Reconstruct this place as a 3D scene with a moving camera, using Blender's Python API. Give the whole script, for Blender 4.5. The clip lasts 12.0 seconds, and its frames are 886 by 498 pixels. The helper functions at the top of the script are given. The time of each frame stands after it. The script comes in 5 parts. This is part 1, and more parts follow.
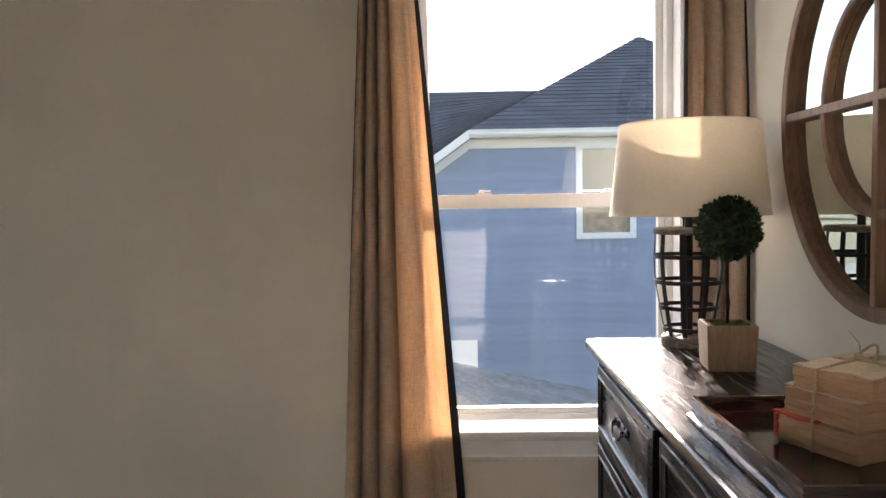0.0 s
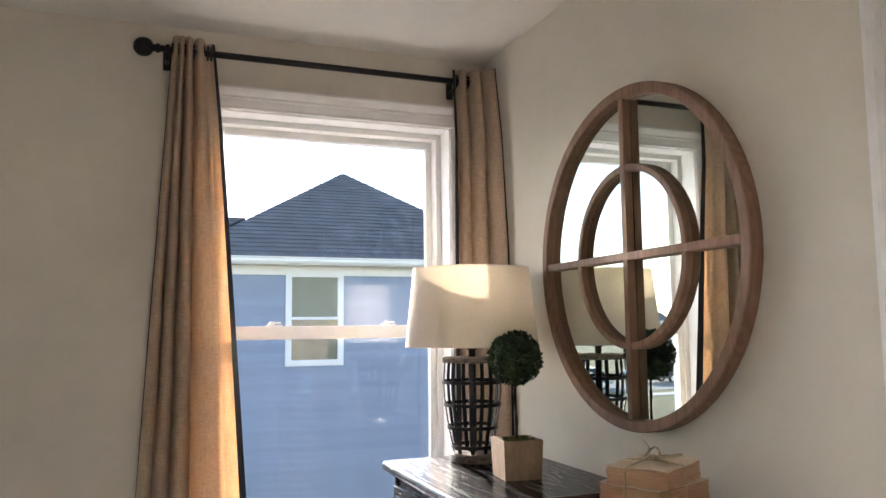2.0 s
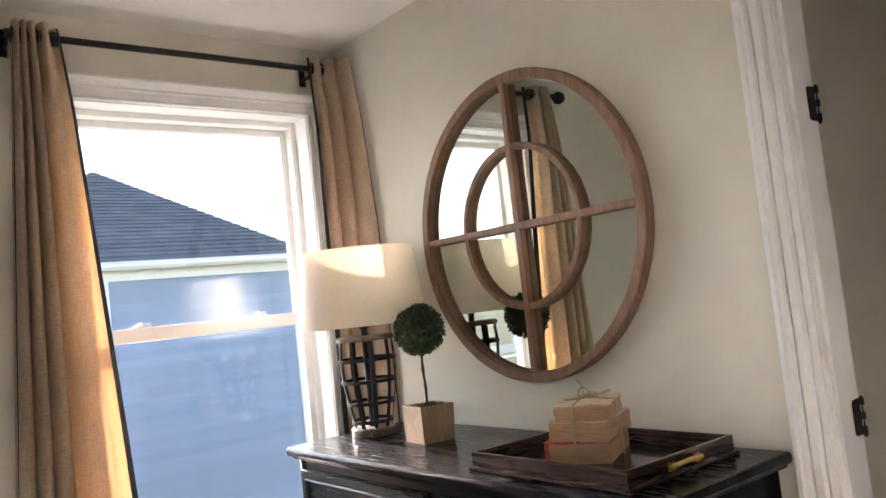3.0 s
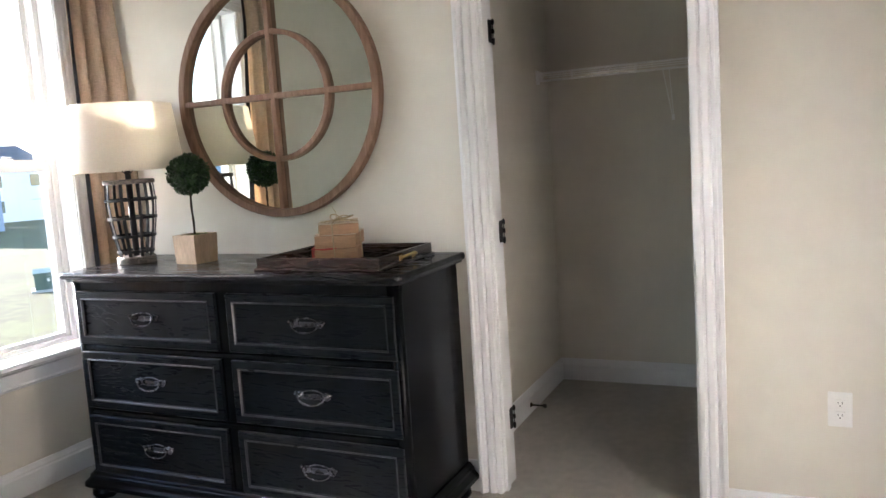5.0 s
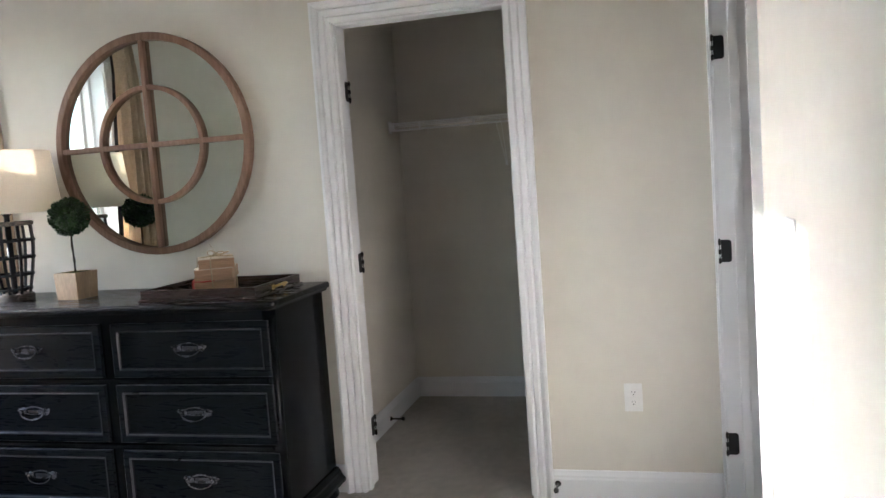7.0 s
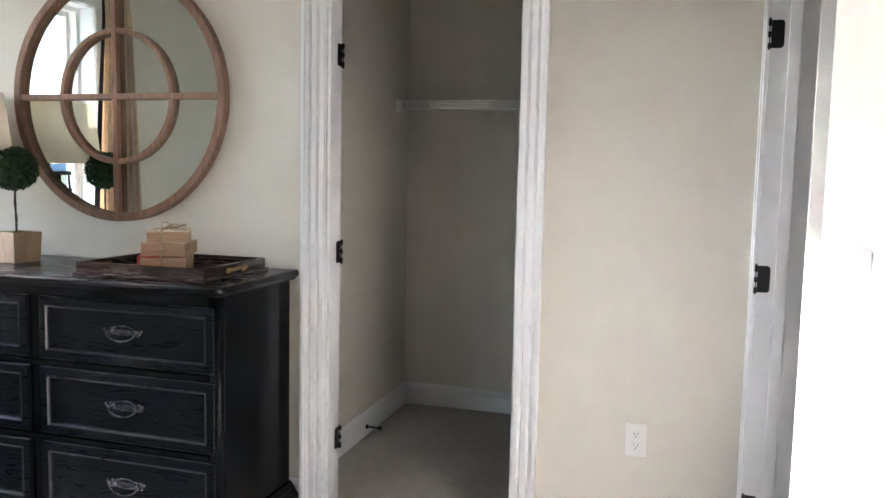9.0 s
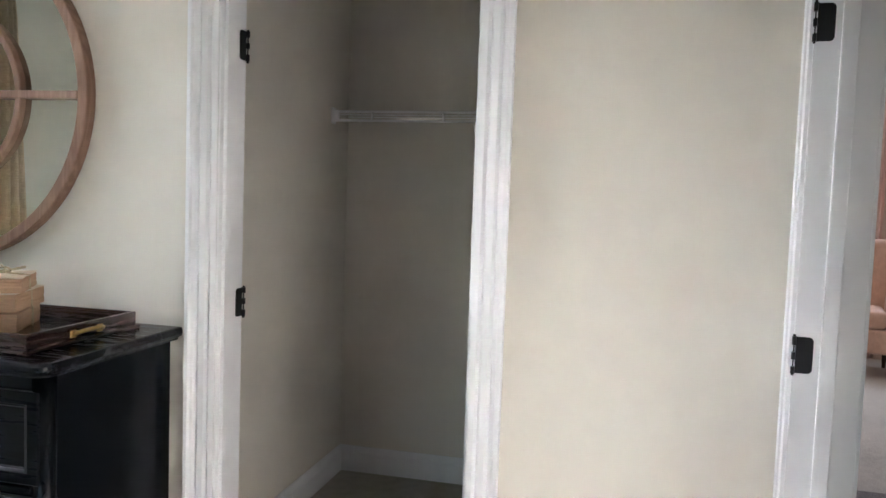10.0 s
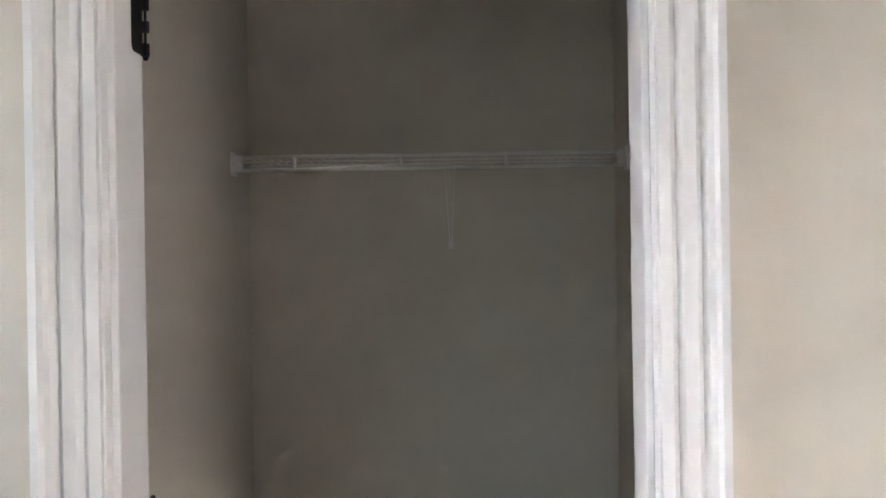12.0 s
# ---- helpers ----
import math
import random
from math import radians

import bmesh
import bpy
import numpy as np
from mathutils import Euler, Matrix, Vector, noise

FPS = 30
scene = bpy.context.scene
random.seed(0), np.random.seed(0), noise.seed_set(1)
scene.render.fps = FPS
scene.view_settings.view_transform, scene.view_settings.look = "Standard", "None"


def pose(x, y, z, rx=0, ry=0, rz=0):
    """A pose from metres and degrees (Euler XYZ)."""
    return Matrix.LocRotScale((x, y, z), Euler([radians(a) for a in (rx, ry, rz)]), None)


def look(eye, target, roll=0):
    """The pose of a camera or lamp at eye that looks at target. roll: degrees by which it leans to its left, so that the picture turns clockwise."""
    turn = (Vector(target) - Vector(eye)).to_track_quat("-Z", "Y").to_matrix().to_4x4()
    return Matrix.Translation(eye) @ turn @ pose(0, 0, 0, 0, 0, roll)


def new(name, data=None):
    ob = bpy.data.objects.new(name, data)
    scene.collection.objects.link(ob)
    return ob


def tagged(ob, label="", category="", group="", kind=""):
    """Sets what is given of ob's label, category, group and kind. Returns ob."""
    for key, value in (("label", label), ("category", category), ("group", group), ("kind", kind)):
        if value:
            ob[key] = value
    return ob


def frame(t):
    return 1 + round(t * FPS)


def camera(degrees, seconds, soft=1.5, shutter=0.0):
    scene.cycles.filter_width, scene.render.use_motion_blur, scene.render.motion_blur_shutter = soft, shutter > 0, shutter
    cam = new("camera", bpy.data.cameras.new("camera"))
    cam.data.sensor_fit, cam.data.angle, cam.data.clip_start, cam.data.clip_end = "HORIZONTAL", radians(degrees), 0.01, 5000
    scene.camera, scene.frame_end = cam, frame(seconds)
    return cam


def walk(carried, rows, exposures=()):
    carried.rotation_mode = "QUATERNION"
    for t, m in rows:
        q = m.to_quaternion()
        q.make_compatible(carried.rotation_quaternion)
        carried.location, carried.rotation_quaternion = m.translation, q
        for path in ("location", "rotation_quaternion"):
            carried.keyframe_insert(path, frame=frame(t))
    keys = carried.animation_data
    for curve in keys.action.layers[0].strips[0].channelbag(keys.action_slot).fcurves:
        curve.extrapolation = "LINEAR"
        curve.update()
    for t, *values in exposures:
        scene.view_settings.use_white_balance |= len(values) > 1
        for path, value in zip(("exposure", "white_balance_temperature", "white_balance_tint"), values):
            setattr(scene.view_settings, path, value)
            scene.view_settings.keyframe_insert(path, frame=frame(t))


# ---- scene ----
cam = camera(59.5, 12.0)
PATH = [
    (0, (0.245, 0.327, 1.4), (0.196, 2.323, 1.288), -0.9),
    (0.5, (0.244, 0.188, 1.407), (0.292, 2.185, 1.292), 2.2),
    (1, (0.227, 0.088, 1.411), (0.372, 2.082, 1.377), 3.7),
    (1.5, (0.12, 0.084, 1.425), (0.538, 2.039, 1.497), 2.8),
    (2, (-0.152, 0.155, 1.424), (0.565, 2.011, 1.627), -0.6),
    (2.5, (-0.351, 0.24, 1.422), (0.549, 2.014, 1.626), -4.3),
    (3, (-0.6, 0.279, 1.405), (0.652, 1.833, 1.545), -6.3),
    (3.5, (-0.939, 0.218, 1.361), (0.586, 1.511, 1.427), -4.6),
    (3.7, (-1.068, 0.212, 1.381), (0.532, 1.412, 1.389), -4.5),
    (5.3, (-1.604, 0.029, 1.319), (0.212, 0.825, 1.055), -4.2),
    (5.5, (-1.659, -0.022, 1.312), (0.168, 0.745, 1.04), -4.9),
    (6, (-1.791, -0.11, 1.333), (0.093, 0.507, 1.065), -6.1),
    (6.5, (-1.937, -0.096, 1.336), (-0.011, 0.391, 1.1), -5.8),
    (7, (-1.984, -0.081, 1.357), (-0.054, 0.414, 1.19), -4.0),
    (7.2, (-1.98, -0.074, 1.361), (-0.049, 0.431, 1.238), -3.4),
    (8.8, (-1.613, -0.106, 1.336), (0.29, 0.472, 1.125), -0.2),
    (9, (-1.506, -0.1, 1.328), (0.406, 0.458, 1.145), 1.2),
    (9.5, (-1.182, -0.02, 1.36), (0.757, 0.46, 1.258), 2.6),
    (10, (-0.804, 0.01, 1.37), (1.135, 0.481, 1.233), 2.0),
    (10.5, (-0.453, 0.112, 1.37), (1.492, 0.563, 1.248), 1.6),
    (11, (-0.128, 0.245, 1.376), (1.822, 0.671, 1.25), 0.8),
    (11.5, (0.124, 0.408, 1.405), (2.097, 0.72, 1.296), -0.0),
    (12, (0.153, 0.687, 1.45), (2.153, 0.71, 1.446), -0.9),
]
EXPOSURE = [(0, 2.65, 7100, 22), (1.5, 2.8, 6800, 20), (2.5, 3.05, 6800, 20), (3.5, 3.4, 6900, 21), (5.5, 3.53, 6100, 16), (7.2, 3.24, 6000, 15), (8.8, 3.5, 6000, 16), (10, 3.65, 5950, 15), (11, 3.52, 5950, 16), (12, 3.58, 6100, 18)]
walk(cam, [(t, look(e, g, r)) for t, e, g, r in PATH], EXPOSURE)

# ---- world, sun and sky ----
SUN_EL, SUN_AZ = radians(15.2), radians(5.2)
world = bpy.data.worlds.new("sky")
scene.world = world
world.use_nodes = True
wn = world.node_tree.nodes
sky = wn.new("ShaderNodeTexSky")
sky.sky_type = 'NISHITA'
sky.sun_disc = False
sky.sun_elevation = SUN_EL
sky.sun_rotation = SUN_AZ
sky.air_density, sky.dust_density, sky.ozone_density = 1.0, 0.05, 1.5
wn["Background"].inputs["Strength"].default_value = 0.08
world.node_tree.links.new(sky.outputs["Color"], wn["Background"].inputs["Color"])
sun_data = bpy.data.lights.new("sun", 'SUN')
sun_data.energy = 2.5
sun_data.angle = radians(1.0)
sun_data.color = (1.0, 0.95, 0.89)
sun = new("sun", sun_data)
sun.matrix_world = look((30 * math.sin(SUN_AZ), 30 * math.cos(SUN_AZ), 30 * math.tan(SUN_EL)), (0, 0, 0))


# ---- materials ----
def mat(name, base, rough=0.6, metal=0.0, var=0.08, scale=6.0, bump=0.0, bump_scale=120.0, stretch=(1, 1, 1),
        second=None, mix_lo=0.4, mix_hi=0.65, coat=0.0, sheen=0.0, spec=0.5, island=0.0, rough_var=0.07):
    """Principled material with colour variation at two scales, rough variation and fine relief."""
    m = bpy.data.materials.new(name)
    m.use_nodes = True
    nt = m.node_tree
    n, l = nt.nodes, nt.links
    p = n["Principled BSDF"]
    p.inputs["Metallic"].default_value = metal
    p.inputs["Coat Weight"].default_value = coat
    p.inputs["Sheen Weight"].default_value = sheen
    p.inputs["Specular IOR Level"].default_value = spec
    co = n.new("ShaderNodeTexCoord")
    mp = n.new("ShaderNodeMapping")
    mp.inputs["Scale"].default_value = stretch
    l.new(co.outputs["Object"], mp.inputs["Vector"])
    n1 = n.new("ShaderNodeTexNoise")
    n1.inputs["Scale"].default_value = scale
    n1.inputs["Detail"].default_value = 5
    n2 = n.new("ShaderNodeTexNoise")
    n2.inputs["Scale"].default_value = scale * 9
    n2.inputs["Detail"].default_value = 3
    l.new(mp.outputs[0], n1.inputs["Vector"])
    l.new(mp.outputs[0], n2.inputs["Vector"])
    add = n.new("ShaderNodeMath")
    add.operation = 'MULTIPLY_ADD'
    l.new(n2.outputs["Fac"], add.inputs[0])
    add.inputs[1].default_value = 0.5
    hal = n.new("ShaderNodeMath")
    hal.operation = 'MULTIPLY'
    l.new(n1.outputs["Fac"], hal.inputs[0])
    hal.inputs[1].default_value = 0.5
    l.new(hal.outputs[0], add.inputs[2])
    ramp = n.new("ShaderNodeMapRange")
    ramp.inputs["From Min"].default_value = mix_lo
    ramp.inputs["From Max"].default_value = mix_hi
    l.new(add.outputs[0], ramp.inputs["Value"])
    mx = n.new("ShaderNodeMix")
    mx.data_type = 'RGBA'
    lo = [c * (1 - var) for c in base]
    hi = second or [min(1, c * (1 + var)) for c in base]
    mx.inputs[6].default_value = (*lo, 1)
    mx.inputs[7].default_value = (*hi, 1)
    l.new(ramp.outputs[0], mx.inputs[0])
    out = mx.outputs[2]
    if island:
        gi = n.new("ShaderNodeObjectInfo")
        hs = n.new("ShaderNodeHueSaturation")
        mr = n.new("ShaderNodeMapRange")
        mr.inputs["To Min"].default_value = 1 - island
        mr.inputs["To Max"].default_value = 1 + island
        l.new(gi.outputs["Random"], mr.inputs["Value"])
        l.new(mr.outputs[0], hs.inputs["Value"])
        l.new(out, hs.inputs["Color"])
        out = hs.outputs[0]
    l.new(out, p.inputs["Base Color"])
    rr = n.new("ShaderNodeMapRange")
    rr.inputs["To Min"].default_value = max(0.02, rough - rough_var)
    rr.inputs["To Max"].default_value = min(1, rough + rough_var)
    l.new(n1.outputs["Fac"], rr.inputs["Value"])
    l.new(rr.outputs[0], p.inputs["Roughness"])
    if bump:
        n3 = n.new("ShaderNodeTexNoise")
        n3.inputs["Scale"].default_value = bump_scale
        n3.inputs["Detail"].default_value = 3
        l.new(mp.outputs[0], n3.inputs["Vector"])
        b = n.new("ShaderNodeBump")
        b.inputs["Strength"].default_value = bump
        b.inputs["Distance"].default_value = 0.004
        l.new(n3.outputs["Fac"], b.inputs["Height"])
        l.new(b.outputs[0], p.inputs["Normal"])
    return m


def cloth(name, base, through_share, weave=900.0, slub=True):
    """Woven cloth that lets some light through, with slubs across and along."""
    m = bpy.data.materials.new(name)
    m.use_nodes = True
    nt = m.node_tree
    n, l = nt.nodes, nt.links
    p = n["Principled BSDF"]
    p.inputs["Roughness"].default_value = 0.9
    p.inputs["Sheen Weight"].default_value = 0.2
    co = n.new("ShaderNodeTexCoord")
    facs = []
    for sc in ((40, 40, 460), (460, 460, 26)):
        mp = n.new("ShaderNodeMapping")
        mp.inputs["Scale"].default_value = [s * weave / 900 for s in sc]
        l.new(co.outputs["Object"], mp.inputs["Vector"])
        nz = n.new("ShaderNodeTexNoise")
        nz.inputs["Scale"].default_value = 1.0
        nz.inputs["Detail"].default_value = 2
        l.new(mp.outputs[0], nz.inputs["Vector"])
        facs.append(nz.outputs["Fac"])
    ad = n.new("ShaderNodeMath")
    ad.operation = 'ADD'
    l.new(facs[0], ad.inputs[0])
    l.new(facs[1], ad.inputs[1])
    mr = n.new("ShaderNodeMapRange")
    mr.inputs["From Min"].default_value = 0.7
    mr.inputs["From Max"].default_value = 1.3
    l.new(ad.outputs[0], mr.inputs["Value"])
    mx = n.new("ShaderNodeMix")
    mx.data_type = 'RGBA'
    k = 0.80 if slub else 0.95
    mx.inputs[6].default_value = (*[c * k for c in base], 1)
    mx.inputs[7].default_value = (*[min(1, c * (2 - k)) for c in base], 1)
    l.new(mr.outputs[0], mx.inputs[0])
    l.new(mx.outputs[2], p.inputs["Base Color"])
    b = n.new("ShaderNodeBump")
    b.inputs["Strength"].default_value = 0.35
    b.inputs["Distance"].default_value = 0.001
    l.new(ad.outputs[0], b.inputs["Height"])
    l.new(b.outputs[0], p.inputs["Normal"])
    tr = n.new("ShaderNodeBsdfTranslucent")
    tc = n.new("ShaderNodeMix")
    tc.data_type, tc.blend_type = 'RGBA', 'MULTIPLY'
    tc.inputs[0].default_value = 1.0
    l.new(mx.outputs[2], tc.inputs[6])
    tc.inputs[7].default_value = (1.0, 0.92, 0.83, 1) if slub else (1.0, 0.95, 0.86, 1)
    l.new(tc.outputs[2], tr.inputs["Color"])
    ms = n.new("ShaderNodeMixShader")
    ms.inputs[0].default_value = through_share
    l.new(p.outputs[0], ms.inputs[1])
    l.new(tr.outputs[0], ms.inputs[2])
    l.new(ms.outputs[0], n["Material Output"].inputs["Surface"])
    return m


def glass_mat(name):
    m = bpy.data.materials.new(name)
    m.use_nodes = True
    nt = m.node_tree
    n, l = nt.nodes, nt.links
    n.remove(n["Principled BSDF"])
    g = n.new("ShaderNodeBsdfGlass")
    g.inputs["IOR"].default_value = 1.45
    g.inputs["Roughness"].default_value = 0.0
    g.inputs["Color"].default_value = (0.97, 0.985, 0.98, 1)
    l.new(g.outputs[0], n["Material Output"].inputs["Surface"])
    return m


def grain_mat(name, dark, light, rough, coat=0.0, scale=7.0, axis=1, bump=0.3, spec=0.5):
    """Wood with long figured grain along one axis."""
    m = bpy.data.materials.new(name)
    m.use_nodes = True
    nt = m.node_tree
    n, l = nt.nodes, nt.links
    p = n["Principled BSDF"]
    p.inputs["Coat Weight"].default_value = coat
    p.inputs["Coat Roughness"].default_value = 0.15
    p.inputs["Specular IOR Level"].default_value = spec
    co = n.new("ShaderNodeTexCoord")
    mp = n.new("ShaderNodeMapping")
    s = [scale * 4] * 3
    s[axis] = scale * 0.35
    mp.inputs["Scale"].default_value = s
    l.new(co.outputs["Object"], mp.inputs["Vector"])
    big = n.new("ShaderNodeTexNoise")
    big.inputs["Scale"].default_value = 0.5
    big.inputs["Detail"].default_value = 2
    big.inputs["Distortion"].default_value = 0.6
    l.new(mp.outputs[0], big.inputs["Vector"])
    ring = n.new("ShaderNodeMath")
    ring.operation = 'MULTIPLY'
    ring.inputs[1].default_value = 60.0
    l.new(big.outputs["Fac"], ring.inputs[0])
    si = n.new("ShaderNodeMath")
    si.operation = 'SINE'
    l.new(ring.outputs[0], si.inputs[0])
    fine = n.new("ShaderNodeTexNoise")
    fine.inputs["Scale"].default_value = 9.0
    fine.inputs["Detail"].default_value = 4
    l.new(mp.outputs[0], fine.inputs["Vector"])
    ad = n.new("ShaderNodeMath")
    ad.operation = 'MULTIPLY_ADD'
    l.new(si.outputs[0], ad.inputs[0])
    ad.inputs[1].default_value = 0.22
    l.new(fine.outputs["Fac"], ad.inputs[2])
    mr = n.new("ShaderNodeMapRange")
    mr.inputs["From Min"].default_value = 0.25
    mr.inputs["From Max"].default_value = 0.8
    l.new(ad.outputs[0], mr.inputs["Value"])
    mx = n.new("ShaderNodeMix")
    mx.data_type = 'RGBA'
    mx.inputs[6].default_value = (*dark, 1)
    mx.inputs[7].default_value = (*light, 1)
    l.new(mr.outputs[0], mx.inputs[0])
    l.new(mx.outputs[2], p.inputs["Base Color"])
    rr = n.new("ShaderNodeMapRange")
    rr.inputs["To Min"].default_value = rough + 0.04
    rr.inputs["To Max"].default_value = max(0.05, rough - 0.04)
    l.new(mr.outputs[0], rr.inputs["Value"])
    l.new(rr.outputs[0], p.inputs["Roughness"])
    b = n.new("ShaderNodeBump")
    b.inputs["Strength"].default_value = bump
    b.inputs["Distance"].default_value = 0.0015
    l.new(ad.outputs[0], b.inputs["Height"])
    l.new(b.outputs[0], p.inputs["Normal"])
    return m


WALL = mat("wall_paint", (0.70, 0.661, 0.586), 0.75, var=0.02, scale=1.5, bump=0.08, bump_scale=260, spec=0.3)
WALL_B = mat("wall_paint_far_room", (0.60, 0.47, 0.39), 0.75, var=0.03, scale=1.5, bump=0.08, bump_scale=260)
CEIL = mat("ceiling_paint", (0.78, 0.76, 0.72), 0.85, var=0.02, scale=2.0, bump=0.12, bump_scale=180)
TRIM = mat("white_trim_paint", (0.82, 0.825, 0.835), 0.40, var=0.01, scale=2.0, rough_var=0.01)
VINYL = mat("white_vinyl", (0.80, 0.80, 0.79), 0.42, var=0.02, scale=5.0)
CARPET = mat("beige_carpet", (0.42, 0.39, 0.34), 0.95, var=0.14, scale=2.2, bump=1.0, bump_scale=420, sheen=0.35, spec=0.1)
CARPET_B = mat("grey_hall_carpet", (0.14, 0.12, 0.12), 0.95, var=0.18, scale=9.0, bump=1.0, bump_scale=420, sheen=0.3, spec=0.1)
DRESS = grain_mat("black_stained_oak", (0.0018, 0.0024, 0.0040), (0.0065, 0.008, 0.0115), 0.30, coat=0.0, scale=6.0, axis=1, bump=0.012, spec=0.16)
DRESS_TOP = grain_mat("black_oak_top", (0.0018, 0.0022, 0.0034), (0.008, 0.009, 0.012), 0.24, coat=0.0, scale=4.5, axis=1, bump=0.03, spec=0.35)
DRESS_V = mat("black_lacquer", (0.003, 0.0038, 0.0058), 0.24, var=0.10, scale=8.0, spec=0.16, rough_var=0.01)
BEAD = mat("glossy_black_edge", (0.014, 0.016, 0.020), 0.30, var=0.3, scale=14.0, spec=0.6, coat=0.2)
IRON = mat("blackened_iron", (0.02, 0.02, 0.022), 0.38, metal=0.6, var=0.25, scale=20, bump=0.1, bump_scale=200)
PEWTER = mat("dark_pewter", (0.12, 0.12, 0.13), 0.27, metal=0.95, var=0.3, scale=30)
ROD = mat("dark_bronze_rod", (0.022, 0.022, 0.025), 0.35, metal=0.5, var=0.2, scale=15)
HINGE = mat("oil_rubbed_hinge", (0.008, 0.008, 0.009), 0.42, metal=0.4, var=0.2, scale=30)
BRASS = mat("aged_brass", (0.50, 0.34, 0.13), 0.32, metal=0.95, var=0.25, scale=40)
FRAMEWOOD = grain_mat("weathered_brown_wood", (0.195, 0.113, 0.076), (0.25, 0.150, 0.104), 0.6, scale=5.0, axis=2, bump=0.10, spec=0.2)
DISC = grain_mat("grey_brown_wood", (0.07, 0.057, 0.047), (0.20, 0.165, 0.138), 0.6, scale=12.0, axis=0, bump=0.4)
LINEN = cloth("tan_linen", (0.60, 0.475, 0.36), 0.47)
BAND = mat("navy_black_ribbon", (0.010, 0.011, 0.016), 0.85, var=0.2, scale=60, bump=0.2, bump_scale=900)
SHADE = cloth("cream_lampshade", (0.86, 0.83, 0.77), 0.38, weave=1500, slub=False)
POT = mat("pale_wood_planter", (0.44, 0.31, 0.205), 0.7, var=0.16, scale=14, stretch=(1, 1, 0.25), bump=0.25, bump_scale=160)
MOSS = mat("dry_moss", (0.16, 0.17, 0.05), 0.9, var=0.5, scale=60, bump=0.8, bump_scale=200)
LEAF = mat("boxwood_leaf", (0.022, 0.055, 0.018), 0.5, var=0.5, scale=30, second=(0.05, 0.11, 0.03))
STEM = mat("topiary_stem", (0.05, 0.032, 0.02), 0.8, var=0.3, scale=40, bump=0.4, bump_scale=120)
TRAY = grain_mat("mahogany_tray", (0.022, 0.008, 0.006), (0.042, 0.014, 0.010), 0.26, coat=0.7, scale=8.0, axis=1, bump=0.02)
TRAY_END = grain_mat("mahogany_tray_end", (0.020, 0.008, 0.006), (0.036, 0.013, 0.010), 0.26, coat=0.7, scale=8.0, axis=0, bump=0.02)
TRAY_IN = mat("black_tray_liner", (0.006, 0.0055, 0.006), 0.16, var=0.2, scale=12, coat=0.4)
PAPER = mat("aged_book_pages", (0.52, 0.325, 0.205), 0.85, var=0.16, scale=25, stretch=(1, 1, 14), bump=0.3, bump_scale=90)
PAPER_TOP = mat("worn_cream_paper", (0.66, 0.55, 0.41), 0.85, var=0.18, scale=18, bump=0.2, bump_scale=60)
REDC = mat("faded_red_cover", (0.48, 0.06, 0.045), 0.7, var=0.2, scale=25)
TWINE = mat("jute_twine", (0.50, 0.40, 0.26), 0.9, var=0.3, scale=200, bump=0.6, bump_scale=700)
WIRE = mat("white_coated_wire", (0.86, 0.855, 0.84), 0.4, var=0.03, scale=10)
PLATE = mat("white_plastic_plate", (0.80, 0.79, 0.77), 0.35, var=0.02, scale=10)
# black of the rubber tips, also used as painted shade inside holes
RUBBER_SLOT_SHADE = mat("black_rubber_and_slot_shade", (0.02, 0.02, 0.02), 0.6, var=0.1, scale=10)
REG = mat("brown_floor_register", (0.13, 0.085, 0.055), 0.45, metal=0.3, var=0.2, scale=15)
GLASS = glass_mat("window_glass")
MIRROR = mat("silvered_mirror", (0.70, 0.77, 0.745), 0.02, metal=1.0, var=0.0, scale=1.0)
for k in MIRROR.node_tree.nodes:
    if k.type == 'MAP_RANGE' and abs(k.inputs["To Max"].default_value - 0.09) < 0.01:
        k.inputs["To Min"].default_value, k.inputs["To Max"].default_value = 0.0, 0.008
SIDING = mat("blue_grey_lap_siding", (0.26, 0.315, 0.43), 0.65, var=0.08, scale=1.2, bump=0.15, bump_scale=25, stretch=(0.2, 1, 1), island=0.05)
SHINGLE = mat("charcoal_shingles", (0.125, 0.128, 0.145), 0.9, var=0.35, scale=2.5, bump=0.6, bump_scale=40)
SHINGLE_B = mat("grey_tan_shingles", (0.29, 0.275, 0.255), 0.9, var=0.3, scale=3.0, bump=0.6, bump_scale=40)
HTRIM = mat("white_house_trim", (0.78, 0.79, 0.80), 0.5, var=0.03, scale=2.0)
HPANE = mat("house_window_pane", (0.16, 0.17, 0.13), 0.08, var=0.3, scale=0.8, coat=0.5)
BLIND = mat("pale_window_blind", (0.24, 0.24, 0.19), 0.6, var=0.1, scale=3.0)
GRASS = mat("dry_lawn", (0.125, 0.105, 0.035), 0.95, var=0.35, scale=0.25, bump=0.8, bump_scale=30, second=(0.15, 0.15, 0.048))
ASPHALT = mat("asphalt_road", (0.20, 0.20, 0.20), 0.9, var=0.15, scale=0.6, bump=0.4, bump_scale=40)
CONCRETE = mat("concrete_walk", (0.46, 0.45, 0.42), 0.85, var=0.12, scale=0.9, bump=0.3, bump_scale=30)
HILL = mat("hazy_hills", (0.22, 0.27, 0.33), 0.95, var=0.1, scale=0.01)
CARP = [mat("car_paint_" + k, c, 0.25, metal=0.3, var=0.05, scale=3, coat=0.6) for k, c in
        (("silver", (0.42, 0.44, 0.46)), ("dark", (0.05, 0.055, 0.065)), ("white", (0.75, 0.75, 0.75)))]
TYRE = mat("tyre_rubber", (0.02, 0.02, 0.02), 0.85, var=0.2, scale=9)
